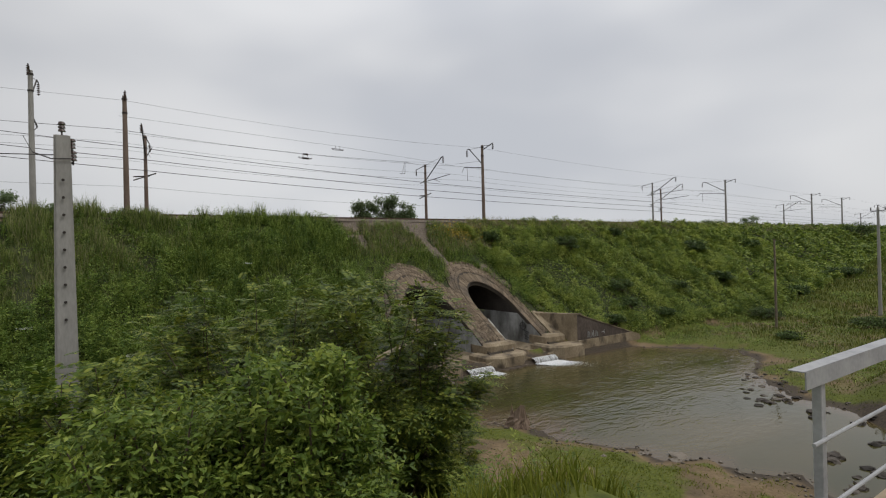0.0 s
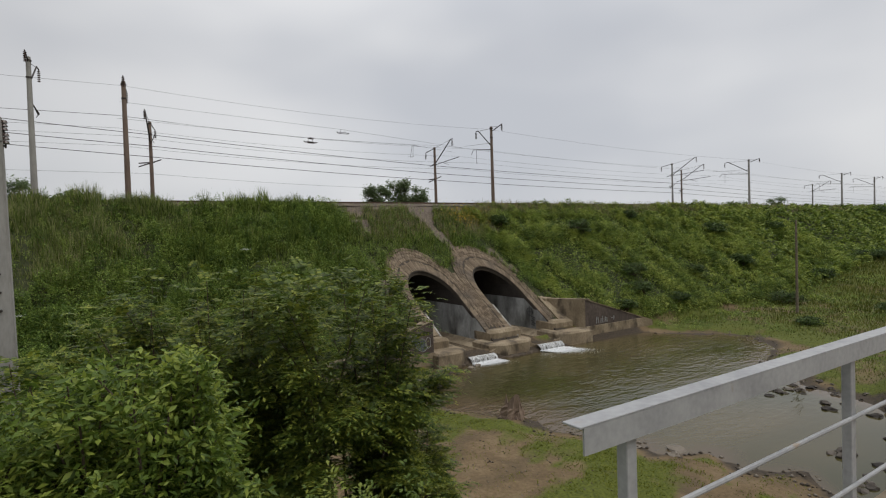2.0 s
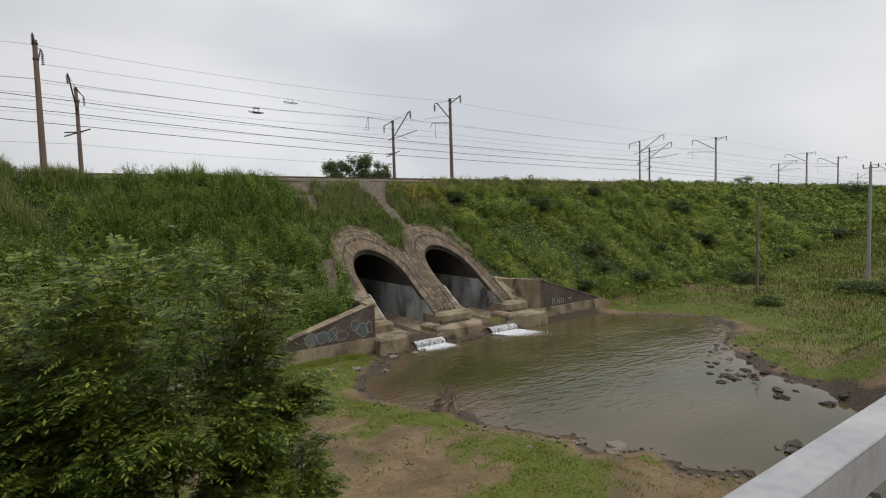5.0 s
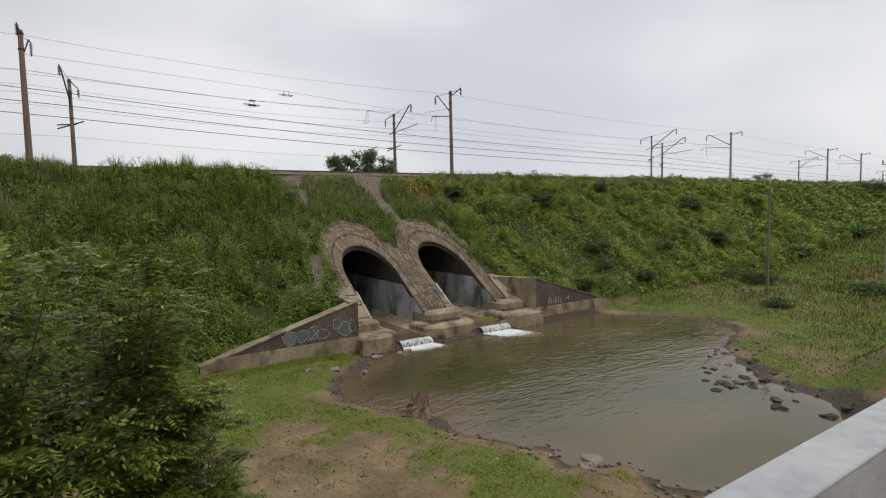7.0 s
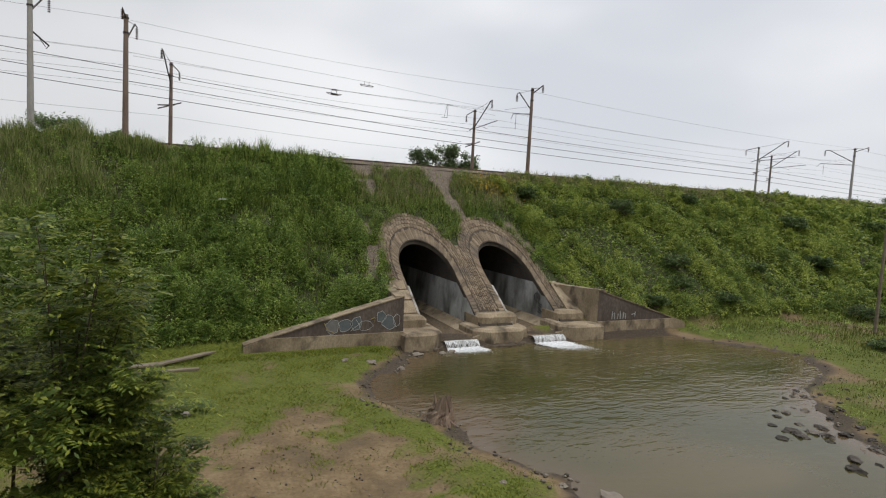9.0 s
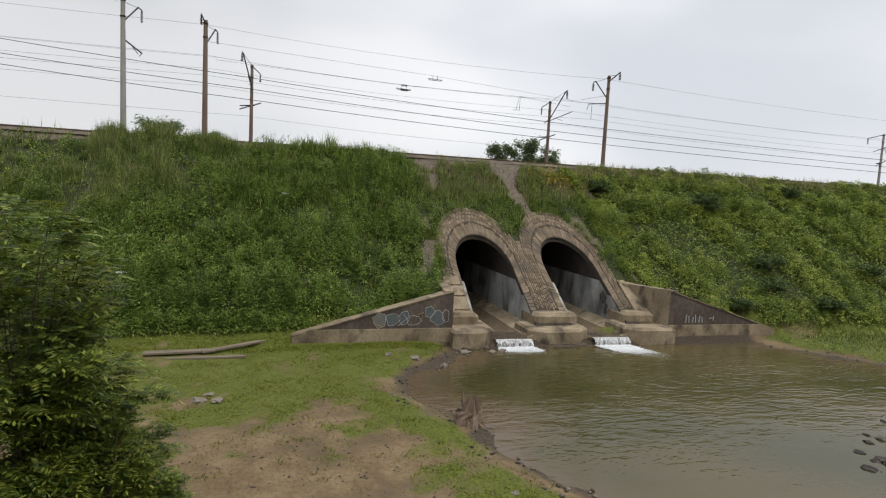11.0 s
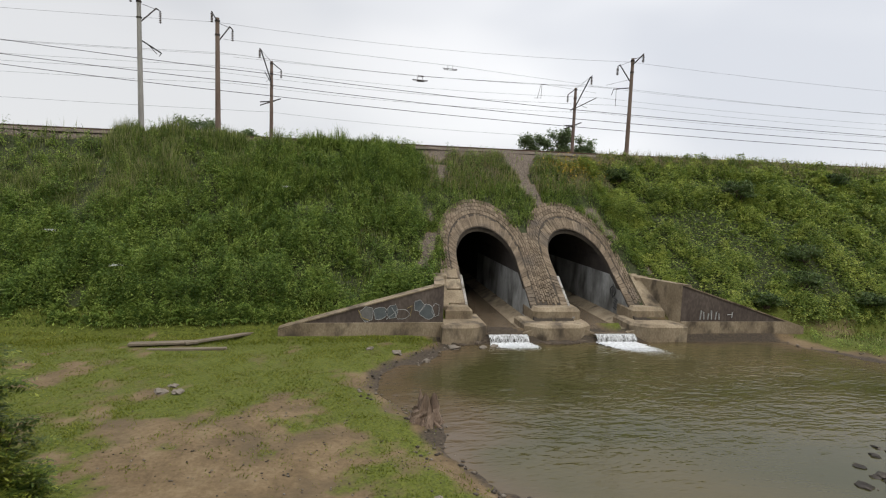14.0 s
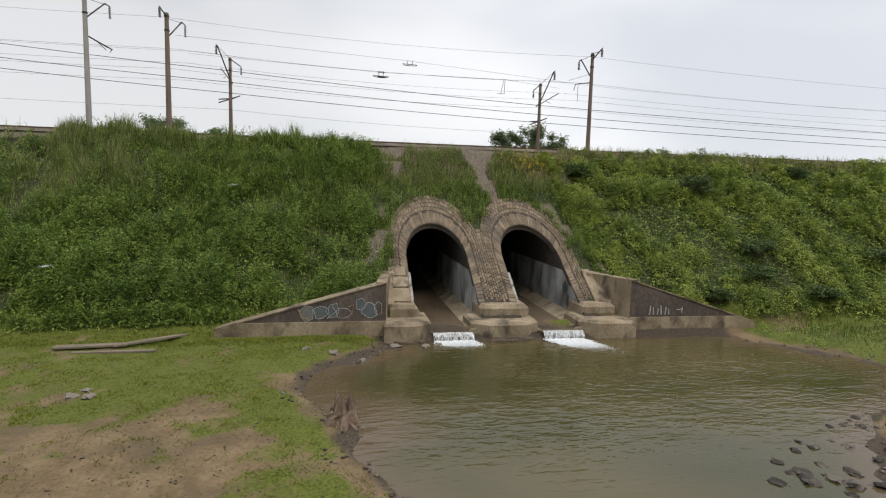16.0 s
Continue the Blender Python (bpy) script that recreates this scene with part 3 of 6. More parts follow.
gx = axis([(-3000, -400, 400), (-400, -100, 30), (-100, -20, 4), (-20, 0, 1.0), (0, 50, 0.4), (50, 110, 2.0), (110, 400, 20), (400, 3000, 400)])
gy = axis([(-3000, -200, 400), (-200, -20, 20), (-20, 0, 2.0), (0, 50, 0.4), (50, 66, 2.0), (66, 200, 10), (200, 600, 50), (600, 3000, 400)])
GX, GY = np.meshgrid(gx, gy)
GZ = ground_height(GX, GY)
w_ = len(gx)
gi = np.arange(GX.size).reshape(GX.shape)
cx, cy, cz = (GX[:-1, :-1] + GX[1:, 1:]) / 2, (GY[:-1, :-1] + GY[1:, 1:]) / 2, (GZ[:-1, :-1] + GZ[1:, 1:]) / 2
keep = ~(in_portal(cx, cz) & (cy > 31.2) & (cy < 45) & (cz > 0.9))
q = np.stack([gi[:-1, :-1], gi[:-1, 1:], gi[1:, 1:], gi[1:, :-1]], -1)[keep]
tri = np.concatenate([q[:, [0, 1, 2]], q[:, [0, 2, 3]]])

def path_bare(x, y):
    """The bare gravel trace that comes down between the two arches, and the worn strips beside the culvert."""
    x, y = np.asarray(x, float), np.asarray(y, float)
    wob = 0.35 * rough(x, y, 1.6, 61) + 0.2 * rough(x, y, 0.6, 63)
    up = np.clip((y - 41) / 7, 0, 1)
    strip = (np.abs(x - (30.15 - 1.0 * np.sin(up * 2.2) + 0.5 * up)) < 0.25 + 1.3 * up ** 1.6 + 1.2 * wob) & (y > 40.8)
    side = (np.abs(x - 20.45 - (y - 38) * 0.16) < 0.45 + 1.5 * wob) & (y > 35.3) & (y < 41.2)
    side2 = (np.abs(x - (35.95 - (y - 35.2) * 0.33)) < 0.25 + 1.3 * wob) & (y > 34.6) & (y < 42.0)
    west = (np.abs(x - 22.4 + (y - 43) * 0.10) < -0.15 + 0.26 * np.clip(y - 43, 0, 7) + 2.4 * wob) & (y > 43)
    shoulder = (y > 47.6 + wob) & ((x < -4.5) | ((x > 20.0) & (x < 37.5)))
    return strip | side | side2 | west | shoulder


def bank_bare(x, y):
    """How bare the trodden mud of the flat bank is, about 0 to 1."""
    return 0.8 * np.clip(1.25 - np.hypot((x - 12.2) / 5.6, (y - 15.5) / 6.0), 0, 1) + 0.6 * rough(x, y, 2.6, 8) + 0.40 * rough(x, y, 0.9, 9) + 0.25 * rough(x, y, 0.4, 10)


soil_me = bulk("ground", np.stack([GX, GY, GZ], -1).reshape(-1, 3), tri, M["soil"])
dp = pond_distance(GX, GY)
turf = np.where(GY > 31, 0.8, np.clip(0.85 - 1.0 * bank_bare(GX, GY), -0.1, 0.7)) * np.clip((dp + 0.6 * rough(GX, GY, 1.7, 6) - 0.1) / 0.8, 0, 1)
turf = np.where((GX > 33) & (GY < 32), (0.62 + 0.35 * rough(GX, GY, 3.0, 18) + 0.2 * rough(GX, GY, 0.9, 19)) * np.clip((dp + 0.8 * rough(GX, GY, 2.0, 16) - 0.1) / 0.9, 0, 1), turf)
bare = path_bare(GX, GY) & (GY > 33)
# the slope's ground is darkened all over as shade in the plants' gaps
for key, val in (("turf", np.where(bare, 0, turf)), ("gravel", np.where(bare, 0.9, np.where(GY > 48.5, 0.9, 0))), ("gap_shade", np.where((GY > 32.4) & ~bare, 0.9, 0)), ("mud", np.where(GY > 32.3, 0, 1) * np.clip(0.78 - (dp + 0.7 * rough(GX, GY, 2.2, 5)) / 1.5, 0, 0.75))):
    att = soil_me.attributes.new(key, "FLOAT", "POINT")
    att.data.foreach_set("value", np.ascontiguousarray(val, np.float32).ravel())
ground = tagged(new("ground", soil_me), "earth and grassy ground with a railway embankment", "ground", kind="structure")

# the pond, its bed showing brown through the shallows
wx_, wy_ = np.arange(12, 52.1, 0.5), np.arange(-16, 32.3, 0.5)
WX, WY = np.meshgrid(wx_, wy_)
wi = np.arange(WX.size).reshape(WX.shape)
q = np.stack([wi[:-1, :-1], wi[:-1, 1:], wi[1:, 1:], wi[1:, :-1]], -1).reshape(-1, 4)
water_me = bulk("water", np.stack([WX, WY, np.full(WX.shape, WATER)], -1).reshape(-1, 3), np.concatenate([q[:, [0, 1, 2]], q[:, [0, 2, 3]]]), M["water"])
wd_ = -pond_distance(WX, WY) + 0.9 * rough(WX, WY, 3.0, 90)
shelf = np.where((WX < 24) & (WY > 17), 3.6, np.where(WX > 40, 3.0, 1.6))
att = water_me.attributes.new("shallow", "FLOAT", "POINT")
att.data.foreach_set("value", np.ascontiguousarray(1 - smooth(wd_ / shelf), np.float32).ravel())
water = tagged(new("water", water_me), "murky greenish pond with small ripples and brown shallows", "water", kind="structure")

# railway bed: ballast shoulder, sleepers and rails
track_bed = thing("railway_track", (30, 54.8, CREST), "two railway tracks on a grey ballast bed", "railway track", kind="structure")
profile = [(-6.7, -0.1), (-5.4, 0.24), (5.4, 0.24), (6.7, -0.1)]
bm = prism([(p[0], p[1]) for p in profile], -330, 330, "x")
part("ballast_bed", bm, M["gravel"], track_bed, "coarse grey ballast")
for ty in (-2.1, 2.1):
    for ry in (-0.76, 0.76):
        part("rail", box(bmesh.new(), (-330, ty + ry - 0.04, 0.38), (330, ty + ry + 0.04, 0.58)), M["rust"], track_bed)
sleep_v, sleep_f = [], []
for ty in (-2.1, 2.1):
    for sx in np.arange(-90, 90, 0.6):
        k = len(sleep_v)
        sleep_v += [(sx + a, ty + b, c) for c in (0.2, 0.38) for a, b in ((-0.13, -1.35), (0.13, -1.35), (0.13, 1.35), (-0.13, 1.35))]
        sleep_f += [[k + i for i in fc] for fc in ((4, 5, 6, 7), (0, 1, 5, 4), (1, 2, 6, 5), (2, 3, 7, 6), (3, 0, 4, 7))]
tagged(mpart("sleepers", mesh_from("sleepers", sleep_v, sleep_f, M["polecon"]), track_bed), kind="stuff")

# ---- culvert ----
culvert = thing("culvert", (27.6, 31, 0), "twin-arched stone railway culvert with concrete wing walls", "culvert", kind="structure")
B = Vector((27.6, 31, 0))


def cpart(name, bm, mat, label=""):
    bmesh.ops.translate(bm, verts=bm.verts, vec=-B)
    return part(name, bm, mat, culvert, label)


def arch(c, r, zc, z0, n=18):
    """An upright-sided arch outline in x and z, from the foot at one side over to the other."""
    pts = [(c - r, z0), (c - r, (z0 + zc) / 2)]
    pts += [(c - r * math.cos(math.pi * i / n), zc + r * math.sin(math.pi * i / n)) for i in range(n + 1)]
    return pts + [(c + r, (z0 + zc) / 2), (c + r, z0)]


# core of the inclined portals: a backing wall between the outer outline and the openings
for c in CULVERTS:
    bm = bmesh.new()
    inner, outer = arch(c, IN_R - 0.01, IN_Z, 0.6), arch(c, OUT_R - 0.02, OUT_Z, 0.6)
    rows = []
    for dz in (0.0, -0.35):
        rows.append(([bm.verts.new((x, slope_y(z), z + 0.05 + dz)) for x, z in inner], [bm.verts.new((x, slope_y(z), z + 0.05 + dz)) for x, z in outer]))
    (i0, o0), (i1, o1) = rows
    for k in range(len(inner) - 1):
        bm.faces.new((i0[k], i0[k + 1], o0[k + 1], o0[k]))
        bm.faces.new((o0[k], o0[k + 1], o1[k + 1], o1[k]))
        bm.faces.new((i0[k], i1[k], i1[k + 1], i0[k + 1]))
        bm.faces.new((i1[k], o1[k], o1[k + 1], i1[k + 1]))
    bmesh.ops.recalc_face_normals(bm, faces=bm.faces)
    cpart("portal_backing", bm, M["joint"], "dark mortar between the stones")
    # the barrel: vault, side walls, sloping benches and floor
    far = 66.0
    for name, outline, mat, label in (
        ("vault", [p for p in arch(c, IN_R, IN_Z, IN_Z - 0.25) if p[1] >= IN_Z - 0.3], M["vault"], "very dark vaulted ceiling"),
        ("side_wall", [(c - IN_R, IN_Z - 0.75), (c - IN_R + 0.03, 1.0)], M["render"], "grey rendered wall with stains"),
        ("side_wall", [(c + IN_R - 0.03, 1.0), (c + IN_R, IN_Z - 0.75)], M["render"], "grey rendered wall with stains"),
        # behind the render: walls coloured dark for the shade deep in the barrel
        ("inner_wall", [(c - IN_R - 0.06, IN_Z - 0.1), (c - IN_R - 0.03, 1.0)], M["vault"], "stone wall with the barrel's deep shade in its colour"),
        ("inner_wall", [(c + IN_R + 0.03, 1.0), (c + IN_R + 0.06, IN_Z - 0.1)], M["vault"], "stone wall with the barrel's deep shade in its colour"),
    ):
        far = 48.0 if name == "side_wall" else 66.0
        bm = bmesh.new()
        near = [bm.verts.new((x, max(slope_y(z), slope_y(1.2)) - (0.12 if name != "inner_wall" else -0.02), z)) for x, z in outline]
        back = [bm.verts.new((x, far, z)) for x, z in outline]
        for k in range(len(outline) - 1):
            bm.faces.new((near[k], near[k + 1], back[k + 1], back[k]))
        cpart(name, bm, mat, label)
    far = 66.0
    for s in (-1, 1):
        bm = prism([(c + s * 1.12, 0.3), (c + s * 1.12, 0.63), (c + s * 2.17, 1.06), (c + s * 2.17, 0.3)], 30.7, far)
        cpart("bench", bm, M["concrete"], "sloping concrete bench")
    cpart("invert", box(bmesh.new(), (c - 1.3, 30.65, -0.3), (c + 1.3, far, 0.52)), M["concrete"])
    # added dark plate that closes the barrel's far end
    cpart("dark_end_plate", box(bmesh.new(), (c - 2.2, far, 0), (c + 2.2, far + 0.3, 6.6)), M["vault"])

# stepped blocks in front
def chamfered(x0, x1, y0, y1, z0, z1, cut0, cut1, top=0.15):
    """A block whose front corners are cut off by cut0 and cut1."""
    pts = [(x0, y1), (x0, y0 + cut0), (x0 + cut0 * 1.3, y0), (x1 - cut1 * 1.3, y0), (x1, y0 + cut1), (x1, y1)]
    pts = [p for i, p in enumerate(pts) if i == 0 or (abs(p[0] - pts[i - 1][0]) + abs(p[1] - pts[i - 1][1])) > 1e-4]
    bm = prism(pts, z0, z1, "z")
    bmesh.ops.bevel(bm, geom=[e for e in bm.edges if all(v.co.z > z1 - 1e-4 for v in e.verts)], offset=top, segments=1, affect="EDGES")
    return bm


E1, E2 = CULVERTS[0] + 2.0, CULVERTS[1] - 2.0
cpart("pier_block", chamfered(E1 - 0.75, E2 + 0.75, 30.3, 33.2, -0.5, 1.18, 0.75, 0.75), M["concrete"], "pale concrete cutwater block")
cpart("pier_cap", chamfered(E1 + 0.05, E2 + 0.45, 31.75, 34.0, 1.1, 1.95, 0.2, 0.2, 0.22), M["concrete"], "weathered concrete cap")
cpart("abutment_block", chamfered(20.3, 23.1, 29.95, 33.2, -0.3, 1.3, 0.0, 0.7), M["concrete"], "pale concrete block")
cpart("abutment_cap", chamfered(20.75, 22.45, 31.7, 34.0, 1.2, 1.98, 0.0, 0.1, 0.2), M["concrete"])
cpart("abutment_block", chamfered(32.4, 35.9, 30.15, 33.2, -0.5, 1.22, 0.75, 0.0), M["concrete"], "pale concrete block")
cpart("abutment_cap", chamfered(33.05, 35.3, 31.8, 34.0, 1.1, 1.98, 0.2, 0.0, 0.22), M["concrete"])

# wing walls with a proud plinth, a coping and a return
def wing(x0, x1, ztip, ztop, xr):
    """x0: the tip, x1: the end at the culvert; xr: the inner end of the return wall."""
    lo, hi = min(x0, x1), max(x0, x1)
    outline = [(x0, -0.4), (x0, ztip), (x1, ztop), (x1, -0.4)]
    cpart("wing_wall", prism(outline, 30.78, 31.5), M["darkwall"], "soot-dark wing wall sloping down to the ground")
    cpart("plinth", prism([(x0, -0.4), (x0, min(1.25, ztip - 0.06)), (x0 + (x1 - x0) * 0.13, 1.30), (x1, 1.32), (x1, -0.4)], 30.66, 30.84), M["concrete"], "pale concrete footing")
    cpart("coping", prism([(x0, ztip - 0.02), (x0, ztip + 0.05), (x1, ztop + 0.05), (x1, ztop - 0.02)], 30.72, 31.55), M["concrete"], "pale concrete coping")
    s = 1 if x1 > x0 else -1
    bm = bmesh.new()
    foot = [(x1, 30.79), (xr, 35.6), (xr - s * 0.6, 35.6), (x1 - s * 0.6, 30.79)]
    a = [bm.verts.new((x, y, 0.2)) for x, y in foot]
    b = [bm.verts.new((x, y, ztop + 0.03 if y < 32 else 3.5)) for x, y in foot]
    for k in range(4):
        bm.faces.new((a[k], a[(k + 1) % 4], b[(k + 1) % 4], b[k]))
    bm.faces.new(b)
    bmesh.ops.recalc_face_normals(bm, faces=bm.faces)
    cpart("return_wall", bm, M["concrete"], "stained concrete return wall")
    cpart("return_cap", box(bmesh.new(), (min(xr + s * 0.1, xr - s * 0.9), 34.4, 3.1), (max(xr + s * 0.1, xr - s * 0.9), 36.3, 3.62), bevel=0.08), M["concrete"])


wing(11.05, 20.45, 0.95, 3.55, 21.15)
wing(44.65, 35.75, 0.92, 3.65, 34.6)

# sloping stone aprons between the portals and the return walls
for corners in (((20.45, 1.7), (21.1, 1.7), (21.1, 3.6), (20.9, 3.6)), ((34.25, 1.7), (35.75, 1.7), (34.8, 3.5), (34.25, 3.5))):
    bm = bmesh.new()
    lo_ = [bm.verts.new((x, slope_y(z), z - 0.5)) for x, z in corners]
    hi_ = [bm.verts.new((x, slope_y(z), z + 0.24)) for x, z in corners]
    for k in range(4):
        bm.faces.new((lo_[k], lo_[(k + 1) % 4], hi_[(k + 1) % 4], hi_[k]))
    bm.faces.new(hi_)
    bmesh.ops.recalc_face_normals(bm, faces=bm.faces)
    cpart("apron", bm, M["concrete"], "sloping weathered apron")

# water through the culvert and over the lip
for c in CULVERTS:
    stream = tagged(new("stream", mesh_from("stream", [(c - 1.4, 30.55, 0.60), (c + 1.4, 30.55, 0.60), (c + 1.4, 65.9, 0.72), (c - 1.4, 65.9, 0.72)], [(0, 1, 2, 3)], M["stream"])),
                    "shallow brown stream running out of the culvert", "stream", kind="structure")
    rng = np.random.default_rng(int(c * 10))
    v, fc = [], []
    n, rows = 90, 7
    for k in range(n + 1):
        x = c - 1.12 + (2.58 if c > 28 else 2.42) * k / n
        j = rng.normal(0, 0.035)
        for r in range(rows):
            t = r / (rows - 1)
            v.append((x + rng.normal(0, 0.01), 30.56 - 0.60 * t ** 0.6 + j * t, 0.61 - 0.55 * t ** 1.6))
    fc = [(k * rows + r, (k + 1) * rows + r, (k + 1) * rows + r + 1, k * rows + r + 1) for k in range(n) for r in range(rows - 1) if rng.random() < 0.97 - 0.011 * r * r]
    fall = thing("waterfall", (0, 0, 0), "white water falling over the concrete lip", "waterfall", "waterfalls")
    mpart("falling_sheet", mesh_from("falling_sheet", v, fc, M["fall"]), fall)
    v, fc = [], []
    plume = 1.9 if c > 28 else 0.8
    for k in range(5200):
        r = abs(rng.normal(0, 1))
        px, py = c + rng.uniform(-1.05, 1.2) * (1 - 0.12 * r) + plume * 0.34 * r + rng.normal(0, 0.10 + 0.08 * r), 29.92 - plume * 0.50 * r + rng.normal(0, 0.07)
        s = rng.uniform(0.012, 0.045) * max(0.16, 1.2 - 0.5 * r)
        i = len(v)
        pz = WATER + 0.015 + rng.uniform(0, 0.10) * max(0, 1 - r)
        v += [(px + s * 2.0 * math.cos(q_), py + s * 1.3 * math.sin(q_), pz + (0.02 if q_ % 2 > 1 else 0)) for q_ in (0, 1.05, 2.1, 3.14, 4.2, 5.24)]
        fc.append(tuple(range(i, i + 6)))
    tagged(mpart("foam", mesh_from("foam", v, fc, M["foam"]), fall, "white foam on the pond"), kind="stuff")

# ---- overhead line ----
def wire(name, pts, r, label, group="overhead wires", sag=0.0):
    """A thin cable hung through the points, sagging between each two."""
    path = []
    for a, b in zip(pts, pts[1:]):
        a, b = Vector(a), Vector(b)
        for k in range(8):
            t = k / 8
            p = a.lerp(b, t)
            p.z -= sag * 4 * t * (1 - t)
            path.append(p)
    path.append(Vector(pts[-1]))
    v = [(p.x, p.y + r * math.cos(w), p.z + r * math.sin(w)) for p in path for w in (0.0, 1.257, 2.513, 3.770, 5.027)]
    f_ = [(5 * k + i, 5 * k + (i + 1) % 5, 5 * k + 5 + (i + 1) % 5, 5 * k + 5 + i) for k in range(len(path) - 1) for i in range(5)]
    return tagged(new(name, mesh_from(name, v, f_, M["wire"])), label, "cable", group)


def insulator(bm, top, n=4, r=0.085, step=0.13, down=(0, 0, -1)):
    d = Vector(down).normalized()
    p = Vector(top)
    rod(bm, p, p + d * (step * (n + 0.6)), 0.02, n=6)
    for k in range(n):
        q_ = p + d * (step * (k + 0.6))
        rod(bm, q_, q_ + d * 0.07, r * 0.5, r, n=10)
    return bm


def mast(x, y, top, brown=False, arms="near", r=0.17, reach=3.0, ax=0.0):
    """A concrete catenary mast. arms: near (two short top arms and a bracket), far (bracket, cable crossarm), plain."""
    z0 = min(float(ground_height(np.array([x]), np.array([y]))[0]) - 0.3, top - 4)
    ob = thing("catenary_mast", (x, y, z0), ("rust-stained" if brown else "grey") + " concrete catenary mast with iron arms and insulators", "mast", "catenary masts")
    h = top - z0
    part("pole", rods(((0, 0, 0), (0, 0, h), r * 1.25, r * 0.85), n=14), M["polebrown" if brown else "polecon"], ob)
    for k in (0.97, 0.86):
        part("band", rods(((0, 0, h * k), (0, 0, h * k + 0.12), r * 1.12), n=14), M["iron"], ob)
    if arms == "near":
        a_ = reach
        part("arm", rods(((0, 0, h - 0.6), (0, -2.0, h - 0.05), 0.055), ((0, 0, h - 0.05), (0, -1.2, h - 0.2), 0.025)), M["iron"], ob)
        part("insulator", insulator(bmesh.new(), (0, -1.95, h - 0.08), 5, 0.13), M["porcelain"], ob)
        part("arm", rods(((0, 0, h - 2.3), (0, a_ * 0.85, h - 0.05), 0.06), ((0, a_ * 0.85, h - 0.05), (0, a_, h - 0.1), 0.05), ((0, 0, h - 0.2), (0, a_, h - 0.1), 0.018)), M["iron"], ob)
        part("insulator", insulator(bmesh.new(), (0, a_, h - 0.12), 6, 0.14), M["porcelain"], ob)
        part("cantilever", rods(((0, 0, h - 2.7), (0, a_ + 0.6, h - 2.2), 0.045), ((0, a_ + 0.6, h - 2.2), (0.1, a_ + 1.2, h - 2.7), 0.03), ((0, a_, h - 2.3), (0, a_, h - 4.0), 0.022), ((0, 0, h - 1.9), (0, a_ + 2.4, h - 1.5), 0.015)), M["iron"], ob)
    elif arms == "single":
        part("arm", rods(((0, 0, h - 2.0), (0.35, 3.1, h + 0.15), 0.06), ((0.35, 3.1, h + 0.15), (0.45, 3.9, h + 0.1), 0.05), ((0, 0, h - 0.4), (0.4, 3.4, h + 0.1), 0.02)), M["iron"], ob)
        part("insulator", insulator(bmesh.new(), (0.44, 3.8, h + 0.1), 6, 0.13, 0.16), M["porcelain"], ob)
        part("arm", rods(((0, 0, h - 0.3), (-0.1, -1.5, h + 0.05), 0.05)), M["iron"], ob)
        part("insulator", insulator(bmesh.new(), (-0.1, -1.45, h + 0.05), 6, 0.13), M["porcelain"], ob)
        if not brown:
            part("cantilever", rods(((0, 0, h - 3.3), (0.3, 4.4, h - 3.4), 0.06), ((0.1, 1.6, h - 3.3), (0.3, 3.2, h - 3.75), 0.03), ((0.3, 4.4, h - 3.4), (0.1, 4.4, h - 3.7), 0.03)), M["iron"], ob)
    elif arms == "far":
        part("bracket", rods(((0, 0, h - 2.2), (ax * 0.9, -reach * 0.9, h + 0.45), 0.065), ((ax * 0.9, -reach * 0.9, h + 0.45), (ax, -reach, h + 0.5), 0.05), ((0, 0, h - 0.1), (ax * 0.9, -reach * 0.9, h + 0.45), 0.018)), M["iron"], ob)
        part("insulator", insulator(bmesh.new(), (ax, -reach + 0.1, h + 0.45), 6, 0.14), M["porcelain"], ob)
        part("arm", rods(((0, 0, h - 0.1), (-ax, 2.3, h - 0.4), 0.05)), M["iron"], ob)
        part("insulator", insulator(bmesh.new(), (-ax, 2.25, h - 0.42), 6, 0.13), M["porcelain"], ob)
        part("cantilever", rods(((0, 0, h - 2.3), (0, -reach - 1.3, h - 2.0), 0.045), ((0, -1.8, h - 2.2), (0, -3.4, h - 2.7), 0.025), ((0, 0, h - 2.1), (0, 1.2, h - 2.4), 0.05)), M["iron"], ob)
        for k in (0, 1):
            part("crossarm", rods(((-1.15, -0.2, h - 4.3 - 0.35 * k), (0.35 + 0.6 * k, 0.1, h - 4.1 + 0.3 * k), 0.06)), M["iron"], ob)
    return ob


mast(40.85, 49.3, 22.1, True, "near")
mast(3.45, 50.2, 22.9, True, "single", r=0.19)
mast(-2.75, 50.3, 24.0, False, "single", r=0.19)
mast(6.3, 61.4, 22.0, True, "far", reach=3.2, ax=-0.7)
mast(39.75, 60.1, 21.2, True, "far", reach=4.3)
mast(105.0, 53.1, 21.9, False, "near", reach=4.6)
mast(93.0, 61.0, 21.6, False, "far", r=0.15, reach=5.0)
mast(103.5, 66.0, 21.4, True, "far", r=0.16, reach=5.0)
for mx, my, mt, kind_ in ((159.0, 58.6, 21.9, "near"), (184.0, 60.3, 21.9, "near"), (187.0, 77.0, 21.6, "far"), (237.0, 63.2, 21.9, "near"), (294.0, 90.0, 21.6, "far"), (232.0, 58.0, 21.9, "near")):
    mast(mx, my, mt, False, kind_, r=0.19, reach=5.0)

